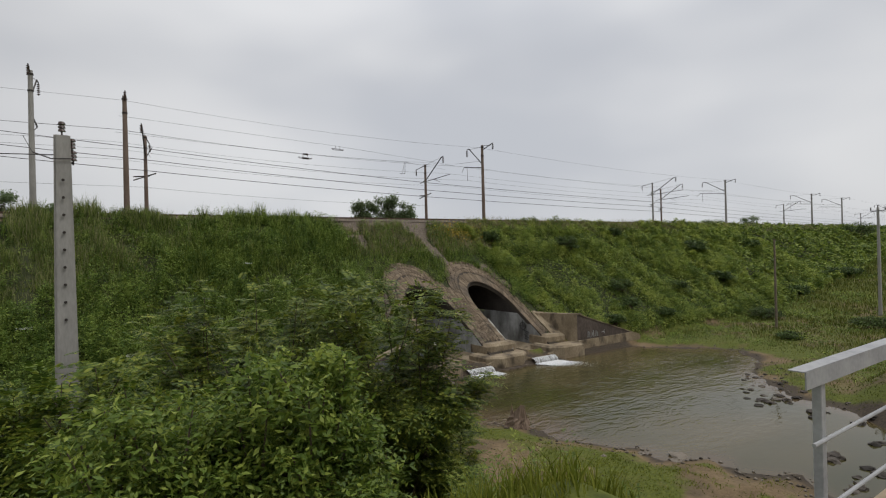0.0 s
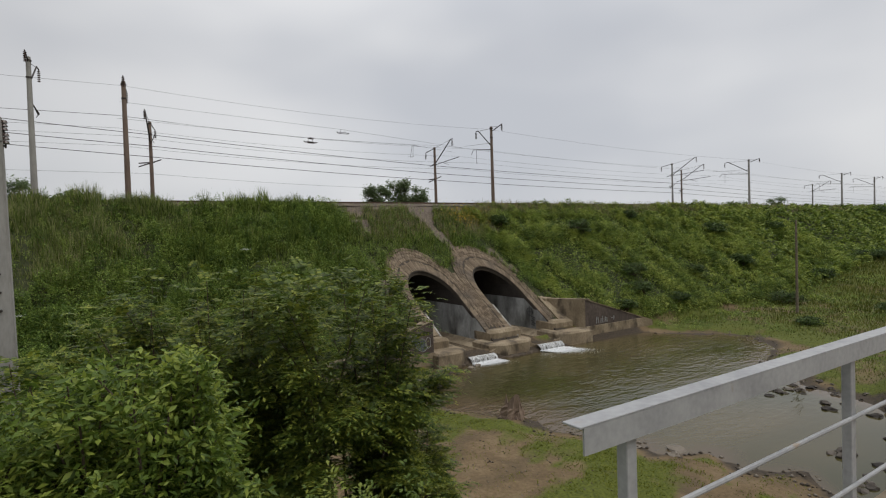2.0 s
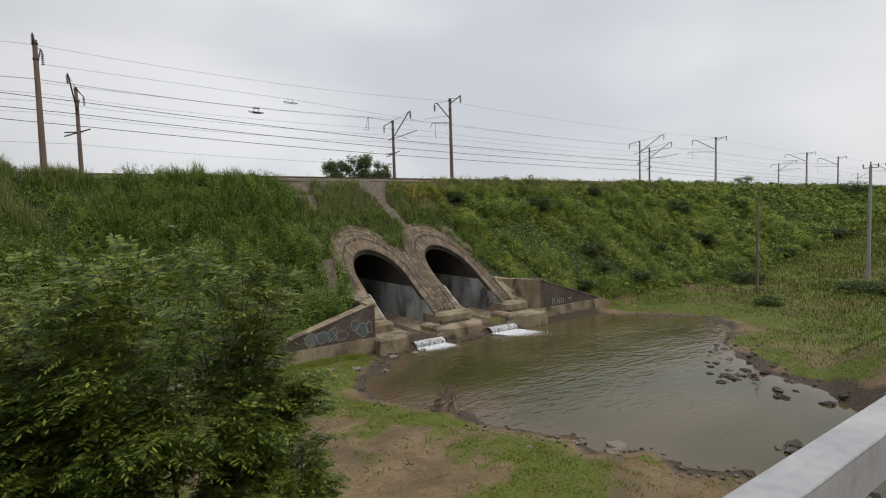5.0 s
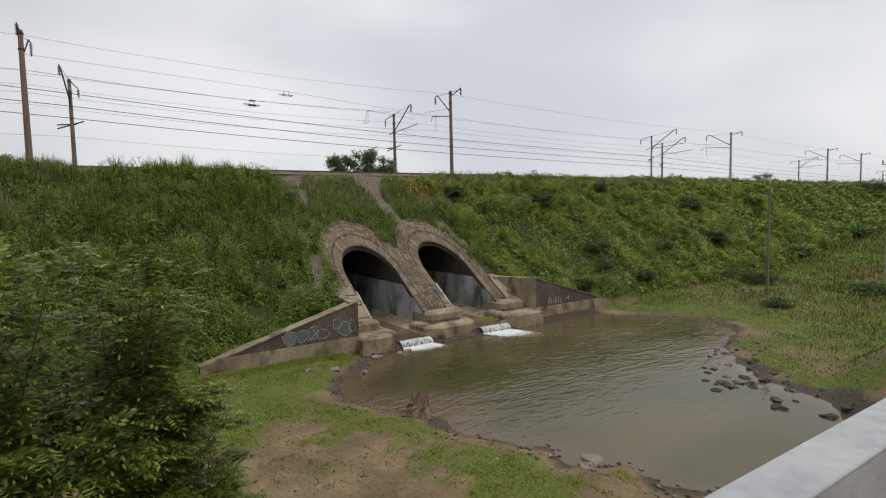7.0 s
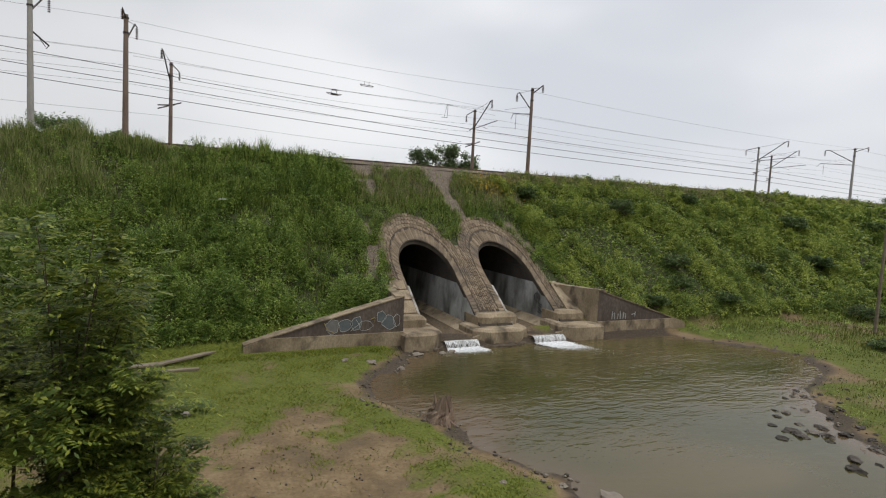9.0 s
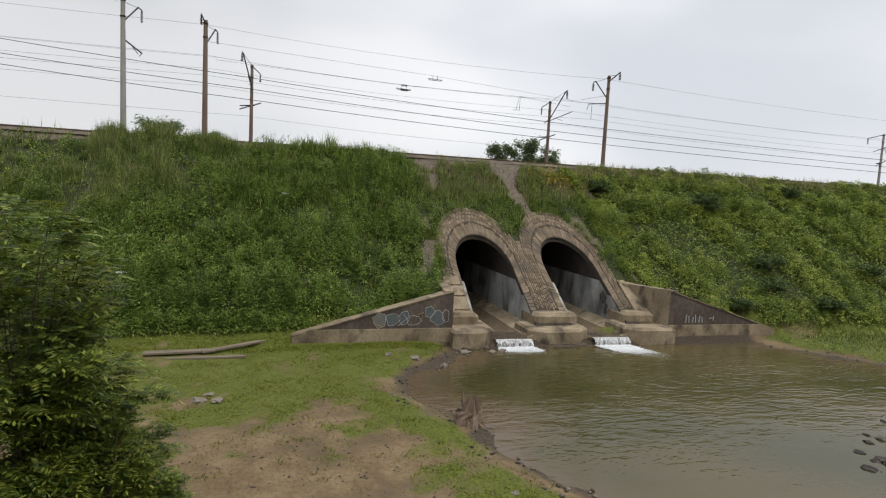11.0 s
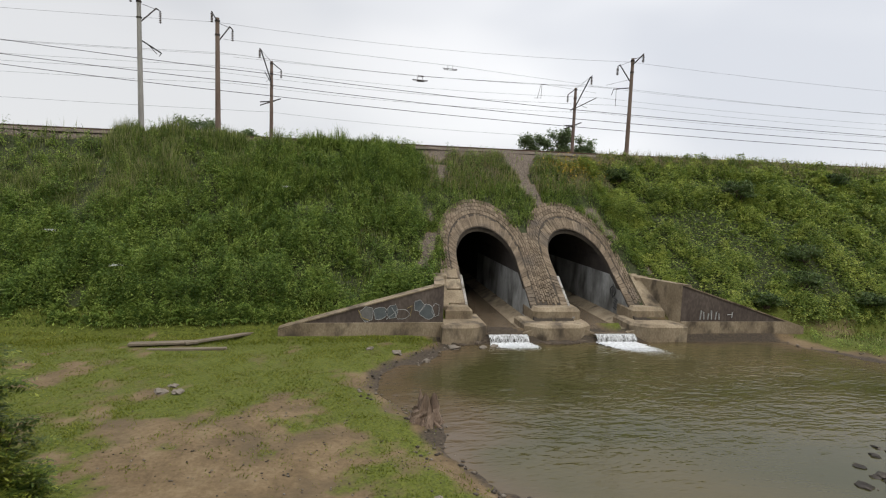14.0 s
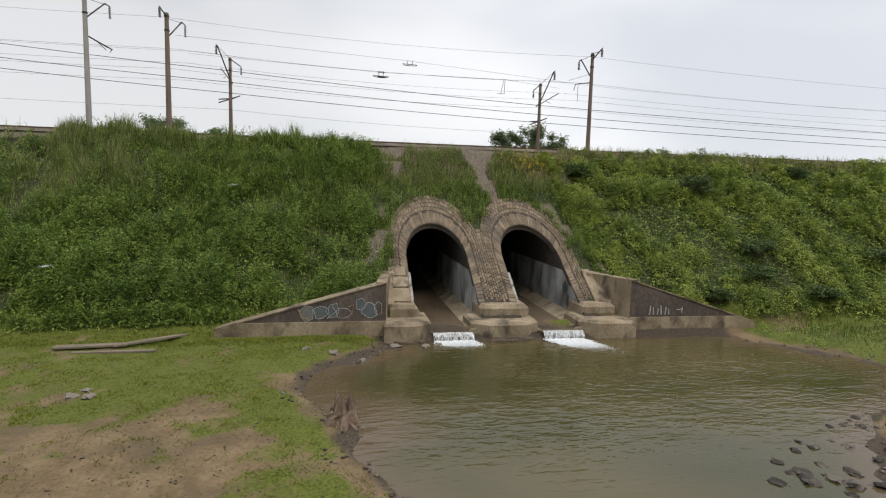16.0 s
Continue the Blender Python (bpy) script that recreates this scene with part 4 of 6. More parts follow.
for z0, z1, z2, z3, z4 in ((24.6, 22.5, 20.65, 18.75, 17.9), (23.1, 21.1, 19.5, 17.75, 16.95), (22.2, 20.1, 18.4, 16.85, 16.1)):
    wire("feeder_cable", [(-60, 62.5, z0), (-21.4, 61.9, z1), (6.2, 61.2, z2), (39.6, 59.9, z3), (93, 60.8, z4), (187, 76.5, z4), (294, 89.5, z4)], 0.031, "dark feeder cable strung along the far masts", sag=0.12)
for y, z, r in ((52.7, 20.6, 0.011), (52.7, 18.9, 0.011), (56.9, 20.3, 0.011), (56.9, 18.7, 0.011), (50.4, 22.6, 0.010), (60.5, 22.2, 0.010)):
    wire("catenary_wire", [(-60, y, z + 0.6), (3.3, y, z), (40.8, y - 0.5, z - 0.7), (105, y + 3, z - 0.7), (184, y + 9, z - 0.7), (294, y + 20, z - 0.7)], r, "thin overhead contact line wire", sag=0.5)
wire("catenary_wire", [(-60, 61, 17.4), (6, 61.2, 16.7), (39.6, 59.7, 15.6)], 0.012, "thin overhead contact line wire", sag=0.3)
wire("catenary_wire", [(3.3, 57.4, 21.3), (21.64, 57.15, 20.66), (34.62, 57.1, 20.75), (40.8, 57.0, 20.2)], 0.012, "thin overhead contact line wire")
wire("catenary_wire", [(3.3, 53.2, 21.9), (24.24, 54.17, 21.30), (40.8, 55.2, 20.5)], 0.012, "thin overhead contact line wire")
# a dropper frame on the contact line
frame_ = thing("wire_dropper", (34.62, 57.1, 20.75), "thin iron dropper frame hung from the overhead wire", "dropper", "section insulators")
part("frame", rods(((0, 0, 0.02), (0.75, 0, -0.05), 0.022), ((0, 0, 0), (-0.35, 0, -1.5), 0.022), ((0.1, 0, 0), (0.05, 0, -1.5), 0.022), ((-0.7, 0, -1.5), (0.1, 0, -1.45), 0.022)), M["iron"], frame_)
# section insulators hanging in the catenary
for px, py, pz, s, dark in ((21.64, 57.15, 20.58, 1.0, True), (24.24, 54.17, 21.26, 0.9, False)):
    ob = thing("section_insulator", (px, py, pz), "dark insulator frame hung in the overhead wires", "insulator", "section insulators")
    for hx in (-0.25, 0.25):
        part("hanger", rods(((hx, 0, -0.35), (hx, 0, 0.1), 0.02)), M["iron"], ob)
    part("skid", rods(((-0.8 * s, 0, -0.25), (0.8 * s, 0, -0.3), 0.03), ((-0.8 * s, 0, -0.25), (-0.6 * s, 0, -0.38), 0.03), ((-0.6 * s, 0, -0.38), (0.6 * s, 0, -0.40), 0.03), ((0.6 * s, 0, -0.40), (0.8 * s, 0, -0.3), 0.03)), M["iron"], ob)
    if dark:
        part("insulator", insulator(bmesh.new(), (-0.3 * s, 0, 0.1), 4, 0.13, 0.15, (1, 0, 0)), M["porcelain"], ob)
        part("clamp", box(bmesh.new(), (-0.35, -0.08, -0.46), (0.45, 0.08, -0.30), bevel=0.03), M["iron"], ob)

# ---- roadside poles ----
def road_pole(x, y, top, base, r0, r1, label, name="utility_pole", holes=False, mat="polecon"):
    ob = thing(name, (x, y, base), label, "utility pole", "utility poles")
    h = top - base
    bm = bmesh.new()
    box(bm, (-r0, -r0 * 0.8, 0), (r0, r0 * 0.8, h))
    for v in bm.verts:
        if v.co.z > h / 2:
            v.co.x *= r1 / r0
            v.co.y *= r1 / r0
    bmesh.ops.bevel(bm, geom=[e for e in bm.edges if abs(e.verts[0].co.z - e.verts[1].co.z) > 1], offset=r1 * 0.25, segments=2, affect="EDGES")
    part("shaft", bm, M[mat], ob)
    return ob, h


post, h = road_pole(-1.4, 14.5, 12.55, 4.5, 0.27, 0.17, "pale concrete utility pole with drilled holes among shrubs")
# solid dark discs; their colour is the shade inside the drilled holes
for k in range(9):
    part("hole_shade_disc", rods(((0.0, -0.235, h - 1.1 - 0.42 * k), (0.0, -0.20, h - 1.1 - 0.42 * k), 0.035), n=8), M["iron"], post, "dark disc painting the shade in a drilled hole")
for dx, dz in ((0.0, 0.05), (0.2, -0.35), (0.22, -0.65)):
    bm = bmesh.new()
    rod(bm, (dx, 0, h + dz - 0.05), (dx, 0, h + dz + 0.3), 0.02)
    for k in range(3):
        rod(bm, (dx, 0, h + dz + 0.06 + 0.085 * k), (dx, 0, h + dz + 0.12 + 0.085 * k), 0.085, 0.06, 10)
    part("insulator", bm, M["porcelain"], post, "black insulator")
for dz in (0.35, 0.65):
    part("bracket", rods(((0, 0, h - dz), (0.23, 0, h - dz), 0.03)), M["iron"], post)
wire("service_wire", [(-30, 15.2, 13.1), (-1.2, 14.5, 12.1)], 0.012, "thin black service wire", sag=0.7)
wire("service_wire", [(-2.15, 14.3, 12.45), (-1.98, 14.3, 12.08), (-1.62, 14.3, 11.95), (-1.22, 14.3, 11.98)], 0.016, "loose black cable end tied to the pole")
pole, h = road_pole(75.0, 20.4, 13.2, 0.0, 0.2, 0.13, "grey concrete utility pole standing in the meadow")
part("crossarm", rods(((-0.3, -0.8, h - 0.35), (0.3, 0.8, h - 0.35), 0.04)), M["iron"], pole)
for s in (-0.75, 0.0, 0.75):
    part("insulator", rods(((0.37 * s, s, h - 0.3 if s else h), (0.37 * s, s, h + 0.05 if s else h + 0.3), 0.06)), M["porcelain"], pole)
road_pole(60.5, 25.2, 9.9, 0.0, 0.13, 0.09, "thin weathered wooden pole on the meadow's edge", mat="timber")

# ---- bridge deck and railing ----
RAIL_Y, RAIL_Z, RAIL_X0, RAIL_X1 = -0.35, 8.83, 1.66, 40.0
DECK = RAIL_Z - 1.1
deck = tagged(new("bridge_deck", mesh_from("bridge_deck", *(lambda b_: ([v.co[:] for v in b_.verts], [[v.index for v in f_.verts] for f_ in b_.faces]))(
    (lambda b_: (b_.verts.index_update(), b_)[1])(box(bmesh.new(), (1.2, -9.0, DECK - 0.6), (41.0, RAIL_Y + 0.03, DECK)))), M["concrete"])), "concrete bridge deck", "bridge", kind="structure")
railing = thing("bridge_railing", (RAIL_X0, RAIL_Y, DECK), "white-painted steel bridge railing with chipped paint", "railing")


def rp(name, bm, mat="paint", label=""):
    bmesh.ops.translate(bm, verts=bm.verts, vec=(-RAIL_X0, -RAIL_Y, -DECK))
    return part(name, bm, M[mat], railing, label)


bm = box(bmesh.new(), (RAIL_X0, RAIL_Y - 0.085, RAIL_Z - 0.008), (RAIL_X1, RAIL_Y, RAIL_Z), bevel=0.002)
box(bm, (RAIL_X0 + 0.02, RAIL_Y - 0.085, RAIL_Z - 0.105), (RAIL_X1, RAIL_Y - 0.077, RAIL_Z - 0.008))
rp("top_rail", bm, label="angle-iron top rail with worn white paint")
px = RAIL_X0 + 0.30
while px < RAIL_X1:
    rp("post", box(bmesh.new(), (px - 0.03, RAIL_Y - 0.062, DECK), (px + 0.03, RAIL_Y - 0.012, RAIL_Z - 0.01), bevel=0.004))
    px += 1.95
for dz in (0.43, 0.82):
    rp("lower_rail", rods(((RAIL_X0 + 0.12, RAIL_Y - 0.075, RAIL_Z - dz), (RAIL_X1, RAIL_Y - 0.075, RAIL_Z - dz), 0.012), n=8))

# ---- vegetation ----
def blades(name, xs, ys, zs, h, width, rng, mat, lean=0.35):
    """One mesh of bent grass blades rooted at the places given."""
    n = len(xs)
    a, b = rng.uniform(0, 2 * np.pi, n), rng.uniform(0, 2 * np.pi, n)
    root = np.stack([xs, ys, zs], -1)
    side = np.stack([np.cos(a), np.sin(a), 0 * a], -1) * (width * rng.uniform(0.6, 1.3, n))[:, None]
    tilt = np.stack([np.cos(b), np.sin(b), 0 * b], -1) * (h * lean * rng.uniform(0.2, 1.4, n))[:, None]
    up = np.stack([0 * h, 0 * h, h], -1)
    v = np.stack([root - side / 2, root + side / 2, root + 0.55 * up + 0.3 * tilt - side * 0.4, root + 0.55 * up + 0.3 * tilt + side * 0.4, root + up + tilt], 1)
    k = np.arange(n)[:, None] * 5
    t = np.concatenate([k + [0, 1, 3], k + [0, 3, 2], k + [2, 3, 4]])
    return bulk(name, v.reshape(-1, 3), t, mat)


def leaves(name, p, size, rng, mat, flat=0.5, long=1.9):
    """One mesh of small folded leaves at the places given."""
    n = len(p)
    d = rng.normal(size=(n, 3))
    d[:, 2] = d[:, 2] * (1 - flat) - 0.15
    d /= np.linalg.norm(d, axis=1)[:, None]
    nrm = rng.normal(size=(n, 3)) * 0.55 + (0, 0, 1)
    s = np.cross(d, nrm)
    s /= np.linalg.norm(s, axis=1)[:, None] + 1e-9
    nn = np.cross(s, d)
    if flat < 0:
        d[:, 2] = np.abs(d[:, 2]) + 0.35
        d /= np.linalg.norm(d, axis=1)[:, None]
    L = (size * rng.uniform(0.6, 1.4, n))[:, None]
    v = np.stack([p, p + d * L * 0.5 * long + s * L * 0.42 + nn * L * 0.12, p + d * L * long, p + d * L * 0.5 * long - s * L * 0.42 + nn * L * 0.12], 1)
    k = np.arange(n)[:, None] * 4
    return bulk(name, v.reshape(-1, 3), np.concatenate([k + [0, 1, 2], k + [0, 2, 3]]), mat)


def plants(name, label, x, y, tall, wide, per, size, seed, mat, stem=0.10, category="weeds"):
    """Leafy plants: leaves set round an upright, slightly leaning stem, narrowing to the top; each plant has a tint of its own."""
    r = np.random.default_rng(seed)
    n = len(x)
    z = ground_height(x, y)
    i = np.repeat(np.arange(n), per)
    m = len(i)
    t = r.uniform(0.05, 1, m) ** 0.75
    a = r.uniform(0, 2 * np.pi, m)
    rad = wide[i] * np.clip(1.06 - t, 0.02, 1) ** 0.55 * np.sqrt(r.uniform(0.08, 1, m))
    bend = r.normal(0, stem, (n, 2)) * tall[:, None]
    p = np.stack([x[i] + np.cos(a) * rad + bend[i, 0] * t * t, y[i] + np.sin(a) * rad + bend[i, 1] * t * t, z[i] + tall[i] * t], -1)
    d = np.stack([np.cos(a), np.sin(a), -0.15 + 1.0 * t * t], -1) + r.normal(0, 0.25, (m, 3))
    d /= np.linalg.norm(d, axis=1)[:, None]
    s = np.cross(d, (0, 0, 1.0)) + r.normal(0, 0.15, (m, 3))
    s /= np.linalg.norm(s, axis=1)[:, None]
    L = (size * r.uniform(0.6, 1.4, m) * (1.2 - 0.5 * t))[:, None] * (1 + np.clip((np.hypot(x - 12, y) - 45) / 45, 0, 1.5))[i][:, None]
    drop = np.array((0, 0, 1.0)) * L * 0.25
    v = np.stack([p, p + d * L * 0.55 + s * L * 0.24, p + d * L - drop, p + d * L * 0.55 - s * L * 0.24], 1).reshape(-1, 3)
    k = np.arange(m)[:, None] * 4
    me = bulk(name, v, np.concatenate([k + [0, 1, 2], k + [0, 2, 3]]), M[mat])
    att = me.attributes.new("tint", "FLOAT", "POINT")
    tint = 0.68 * r.random(n)[i] + 0.32 * r.random(m)
    att.data.foreach_set("value", np.repeat(tint, 4).astype(np.float32))
    return tagged(new(name, me), label, category, kind="stuff")


def around_culvert(x, y, z):
    return (in_portal(x, z) & (y < 44.5)) | ((np.abs(x - 27.68) < 0.75) & (y < 39.2)) | ((x > 10.9) & (x < 44.8) & (y < 31.6)) | ((x > 20.3) & (x < 35.8) & (y < 34.6))


rng = np.random.default_rng(7)
# tall grass on the embankment: thick to the west, thinner round the arches
n = 210000
x, y = rng.uniform(-75, 37, n), rng.uniform(31.3, 48.9, n)
x = np.where(rng.random(n) < 0.5, rng.uniform(-10, 36, n), x)
z = ground_height(x, y)
clump, big = rough(x, y, 1.3, 20), rough(x, y, 6.0, 25)
dens = np.where(x < 20.3, 0.95, 0.42 + 0.4 * big) * np.where(path_bare(x, y), 0.07, 1) * np.where((y > 46.0) & (x > 20.5), 0.5, 1) * np.where((x > 34.5) & (y < 44), 0.35, 1)
dens *= np.where((x < -4) & (y > 45.8 + big), 0.15, 1) * np.where(clump < -0.45, 0.35, 1)
ok = (rng.random(n) < dens) & ~around_culvert(x, y, z)
x, y, z, clump, big = x[ok], y[ok], z[ok], clump[ok], big[ok]
h = np.clip(0.85 + 1.15 * clump + 0.3 * big, 0.2, 2.1) * rng.uniform(0.45, 1.15, len(x)) * np.where(x < 20.3, 1.0, 0.42)
h *= np.where(x < 20.3, 0.30 + 0.55 * smooth((y - 38 - 3 * big) / 6), 1.0)
h *= np.where(y > 46.2, np.where((x > 0) & (x < 20), 1.05, 0.85), 1) * np.where(y < 32.3, 0.6, 1)
tagged(new("tall_grass", blades("tall_grass", x, y, z - 0.03, h, 0.046, rng, M["grass"], 0.32)), "dense tall green grass covering the railway embankment", "grass", kind="stuff")
sel_reed = (rough(x, y, 7.0, 81) * 1.5 + (6 - x) * 0.14 + (y - 41) * 0.35 > 0.5 + rng.normal(0, 0.5, len(x))) & (x < 11) & (rng.random(len(x)) < 0.5)
tagged(new("reeds", blades("reeds", x[sel_reed], y[sel_reed], z[sel_reed], h[sel_reed] * 1.1 + 0.2, 0.04, rng, M["reed"], 0.25)), "olive and brown reeds standing in the embankment grass", "reeds", kind="stuff")
# leafy stalks on the lower slope, shorter ones near the top
r_ = np.random.default_rng(77)
n3 = 9600
lx, ly = r_.uniform(-16, 20.6, n3), 31.5 + 16.5 * r_.random(n3) ** 1.5
lc, lb = rough(lx, ly, 1.5, 20), rough(lx, ly, 5.0, 25)
ok = ~around_culvert(lx, ly, ground_height(lx, ly)) & ~path_bare(lx, ly) & (lc > -0.40) & ~((lx < 4) & (ly > 41) & (r_.random(n3) < 0.7))
lx, ly, lc, lb = lx[ok], ly[ok], lc[ok], lb[ok]
lt = np.clip(1.25 + 0.95 * lc + 0.35 * lb, 0.35, 2.3) * r_.uniform(0.6, 1.2, len(lx)) * np.where(ly > 45, 0.75, 1) * np.where(ly < 32.4, 0.5, 1)
plants("weed_stalks", "dense leafy weed stalks on the embankment slope", lx, ly, lt, 0.11 + 0.10 * lt, 42, 0.17, 78, "weed")
lx, ly = r_.uniform(-60, -16, 2200), r_.uniform(31.5, 47, 2200)
plants("weed_stalks", "dense leafy weed stalks on the embankment slope", lx, ly, r_.uniform(0.6, 1.6, 2200), np.full(2200, 0.4), 22, 0.22, 79, "weed")
lx, ly = r_.uniform(20.6, 36.4, 2800), r_.uniform(36, 47.8, 2800)
ok = ~around_culvert(lx, ly, ground_height(lx, ly)) & ~path_bare(lx, ly) & (rough(lx, ly, 2.0, 27) > -0.35)
lx, ly = lx[ok], ly[ok]
plants("weed_stalks", "leafy weeds above the stone arches", lx, ly, r_.uniform(0.35, 1.1, len(lx)), np.full(len(lx), 0.22), 36, 0.11, 80, "weed")
sel = rng.random(len(x)) < np.clip(0.03 + 0.16 * rough(x, y, 4.0, 44) + np.where((x < 6) & (y > 40), 0.08, 0), 0, 1)
tagged(new("seed_stalks", blades("seed_stalks", x[sel], y[sel], z[sel], h[sel] * 1.15 + 0.1, 0.024, rng, M["dry"], 0.2)), "pale dry grass stalks among the green", "grass", kind="stuff")


def mounds(n, x0, x1, y0, y1, seed, top, size, name, label, dens_fn=None, mat="shrub"):
    r = np.random.default_rng(seed)
    x, y = r.uniform(x0, x1, n), r.uniform(y0, y1, n)
    z = ground_height(x, y)
    hill = np.clip(0.42 + 1.05 * rough(x, y, 1.9, seed) + 0.35 * rough(x, y, 6.5, seed + 3), 0.05, 1.6)
    ok = ~around_culvert(x, y, z) & ~path_bare(x, y)
    if dens_fn is not None:
        ok &= r.random(n) < dens_fn(x, y)
    x, y, z, hill = x[ok], y[ok], z[ok], hill[ok]
    depth = r.uniform(0, 1, len(x)) ** 0.4
    hill = hill * np.where(y > 46.3, 0.35, 1.0)
    p = np.stack([x, y, z + top * hill * depth], -1)
    far = np.clip((np.hypot(x - 12, y) - 40) / 40, 0, 2)
    return tagged(new(name, leaves(name, p, size * (1 + far), r, M[mat])), label, "weeds", kind="stuff")


mounds(60000, 35.2, 75, 31.2, 49.2, 11, 0.40, 0.10, "leafy_weeds", "low leafy weeds and vines under the taller plants", lambda x, y: np.where(x < 45, np.clip((y - 31) / 3, 0.2, 1), 1))
r_ = np.random.default_rng(91)
n3 = 6400
lx, ly = 35.3 + 62 * r_.random(n3) ** 1.35, r_.uniform(31.4, 48.6, n3)
lc, lb = rough(lx, ly, 2.2, 92), rough(lx, ly, 7.0, 95)
ok = ~around_culvert(lx, ly, ground_height(lx, ly)) & ~path_bare(lx, ly) & (lc + 0.3 * lb > -0.30)
lx, ly, lc, lb = lx[ok], ly[ok], lc[ok], lb[ok]
lt = np.clip(0.95 + 1.05 * lc + 0.35 * lb, 0.3, 2.0) * r_.uniform(0.65, 1.15, len(lx)) * np.where(ly > 46.3, 0.5, 1) * np.where((lx < 39) & (ly < 40), 0.45, 1)
plants("weed_clumps", "bushy leafy weeds over the embankment slope", lx, ly, lt, 0.18 + 0.26 * lt, 58, 0.165, 93, "vine")
mounds(80000, 75, 260, 31.2, 48.6, 12, 1.4, 0.13, "leafy_weeds", "bushy leafy weeds and vines over the embankment")
mounds(26000, -40, 20.2, 31.0, 47.0, 13, 0.45, 0.09, "leafy_weeds", "broad-leaved weeds among the tall grass", lambda x, y: np.clip((42 - y) / 8, 0.3, 1))
mounds(5000, 20.35, 21.25, 36.6, 39.6, 23, 0.9, 0.06, "leafy_weeds", "green weeds beside the stone arch", None)
n = 14000
x, y = 36 + 110 * rng.random(n) ** 1.4, rng.normal(47.6, 0.7, n)
x[:4500] = rng.uniform(21, 37, 4500)
y[:4500] = rng.uniform(43, 48.5, 4500)
ok = ~path_bare(x, y) & ~around_culvert(x, y, ground_height(x, y))
x, y = x[ok], y[ok]
tagged(new("dry_stalks", blades("dry_stalks", x, y, ground_height(x, y), rng.uniform(0.3, 1.0, len(x)), 0.035, rng, M["dry"], 0.35)), "dry brownish stalks along the top of the embankment", "grass", kind="stuff")

# low grass on the flat bank
n = 200000
x, y = rng.uniform(-6, 24, n), rng.uniform(4, 31, n)
z = ground_height(x, y)
d = pond_distance(x, y)
bare = bank_bare(x, y)
ok = (d > 0.25) & (z < 5.5) & (rng.random(n) < np.clip(1.0 - 1.35 * bare + 0.7 * rough(x, y, 0.5, 33), 0.06, 1)) & ~((x > 10.9) & (y > 30.5)) & (rng.random(n) < np.clip(d / 1.6, 0.25, 1))
x, y, z = x[ok], y[ok], z[ok]
h = rng.uniform(0.02, 0.075, len(x)) * (1 + 0.8 * rough(x, y, 1.0, 2)) + np.where(y > 29.3, 0.12, 0) * rng.random(len(x))
tagged(new("bank_grass", blades("bank_grass", x, y, z - 0.01, h, 0.03, rng, M["meadow"], 1.3)), "short bright grass and moss on the muddy bank", "grass", kind="stuff")
# meadow beyond the pond
n = 120000
x = 32 + 130 * rng.random(n) ** 1.7
y = rng.uniform(-8, 33, n)
z = ground_height(x, y)
d = pond_distance(x, y)
d = d + 0.8 * rough(x, y, 2.0, 16)
ok = (d > 0.1) & (rng.random(n) < np.clip(d / 2, 0.2, 1)) & ~((x < 44.8) & (y > 30.6)) & (y < 32.5)
x, y, z, d = x[ok], y[ok], z[ok], d[ok]
h = rng.uniform(0.1, 0.32, len(x)) * (1 + 0.7 * wave(x, y, 0.6, 4)) * np.clip(d / 5, 0.4, 1.2) * (1 + np.clip(x - 60, 0, 60) / 50)
wd = 0.03 * (1 + np.clip(x - 40, 0, 100) / 25)
tagged(new("meadow_grass", blades("meadow_grass", x, y, z - 0.01, h, wd, rng, M["far_meadow"], 0.5)), "green meadow grass beyond the pond", "grass", kind="stuff")
mounds(80000, 36, 120, 0, 32, 21, 0.8, 0.085, "leafy_weeds", "low weed clumps in the meadow", lambda x, y: np.clip(3 * rough(x, y, 3.2, 15) - 0.5, 0, 1) * (pond_distance(x, y) > 2.0))

n = 42000
x, y = rng.uniform(-7, 4.5, n), rng.uniform(0.9, 8.5, n)
z = ground_height(x, y)
tagged(new("verge_weeds", blades("verge_weeds", x, y, z - 0.02, rng.uniform(0.08, 0.30, n) * (1 + 0.5 * rough(x, y, 1.2, 71)), 0.014, rng, M["meadow"], 0.5)), "grass on the verge by the bridge", "grass", kind="stuff")
r_ = np.random.default_rng(73)
lx, ly = r_.uniform(-6, 4.2, 1100), r_.uniform(1.6, 8.5, 1100)
plants("verge_stalks", "leafy wild herbs on the verge by the bridge", lx, ly, r_.uniform(0.25, 0.75, 1100) * (1 + 0.5 * rough(lx, ly, 1.2, 72)), np.full(1100, 0.11), 60, 0.062, 74, "frondtint", stem=0.16)
r_ = np.random.default_rng(97)
lx, ly = 36 + 50 * r_.random(2600) ** 1.2, r_.uniform(3, 32.2, 2600)
ok = (pond_distance(lx, ly) > 0.8) & (rough(lx, ly, 3.0, 98) > 0.0) & ~((lx < 45) & (ly > 30.4))
lx, ly = lx[ok], ly[ok]
plants("meadow_herbs", "low leafy herbs scattered over the meadow", lx, ly, r_.uniform(0.15, 0.55, len(lx)), r_.uniform(0.15, 0.45, len(lx)), 34, 0.10, 99, "weed")
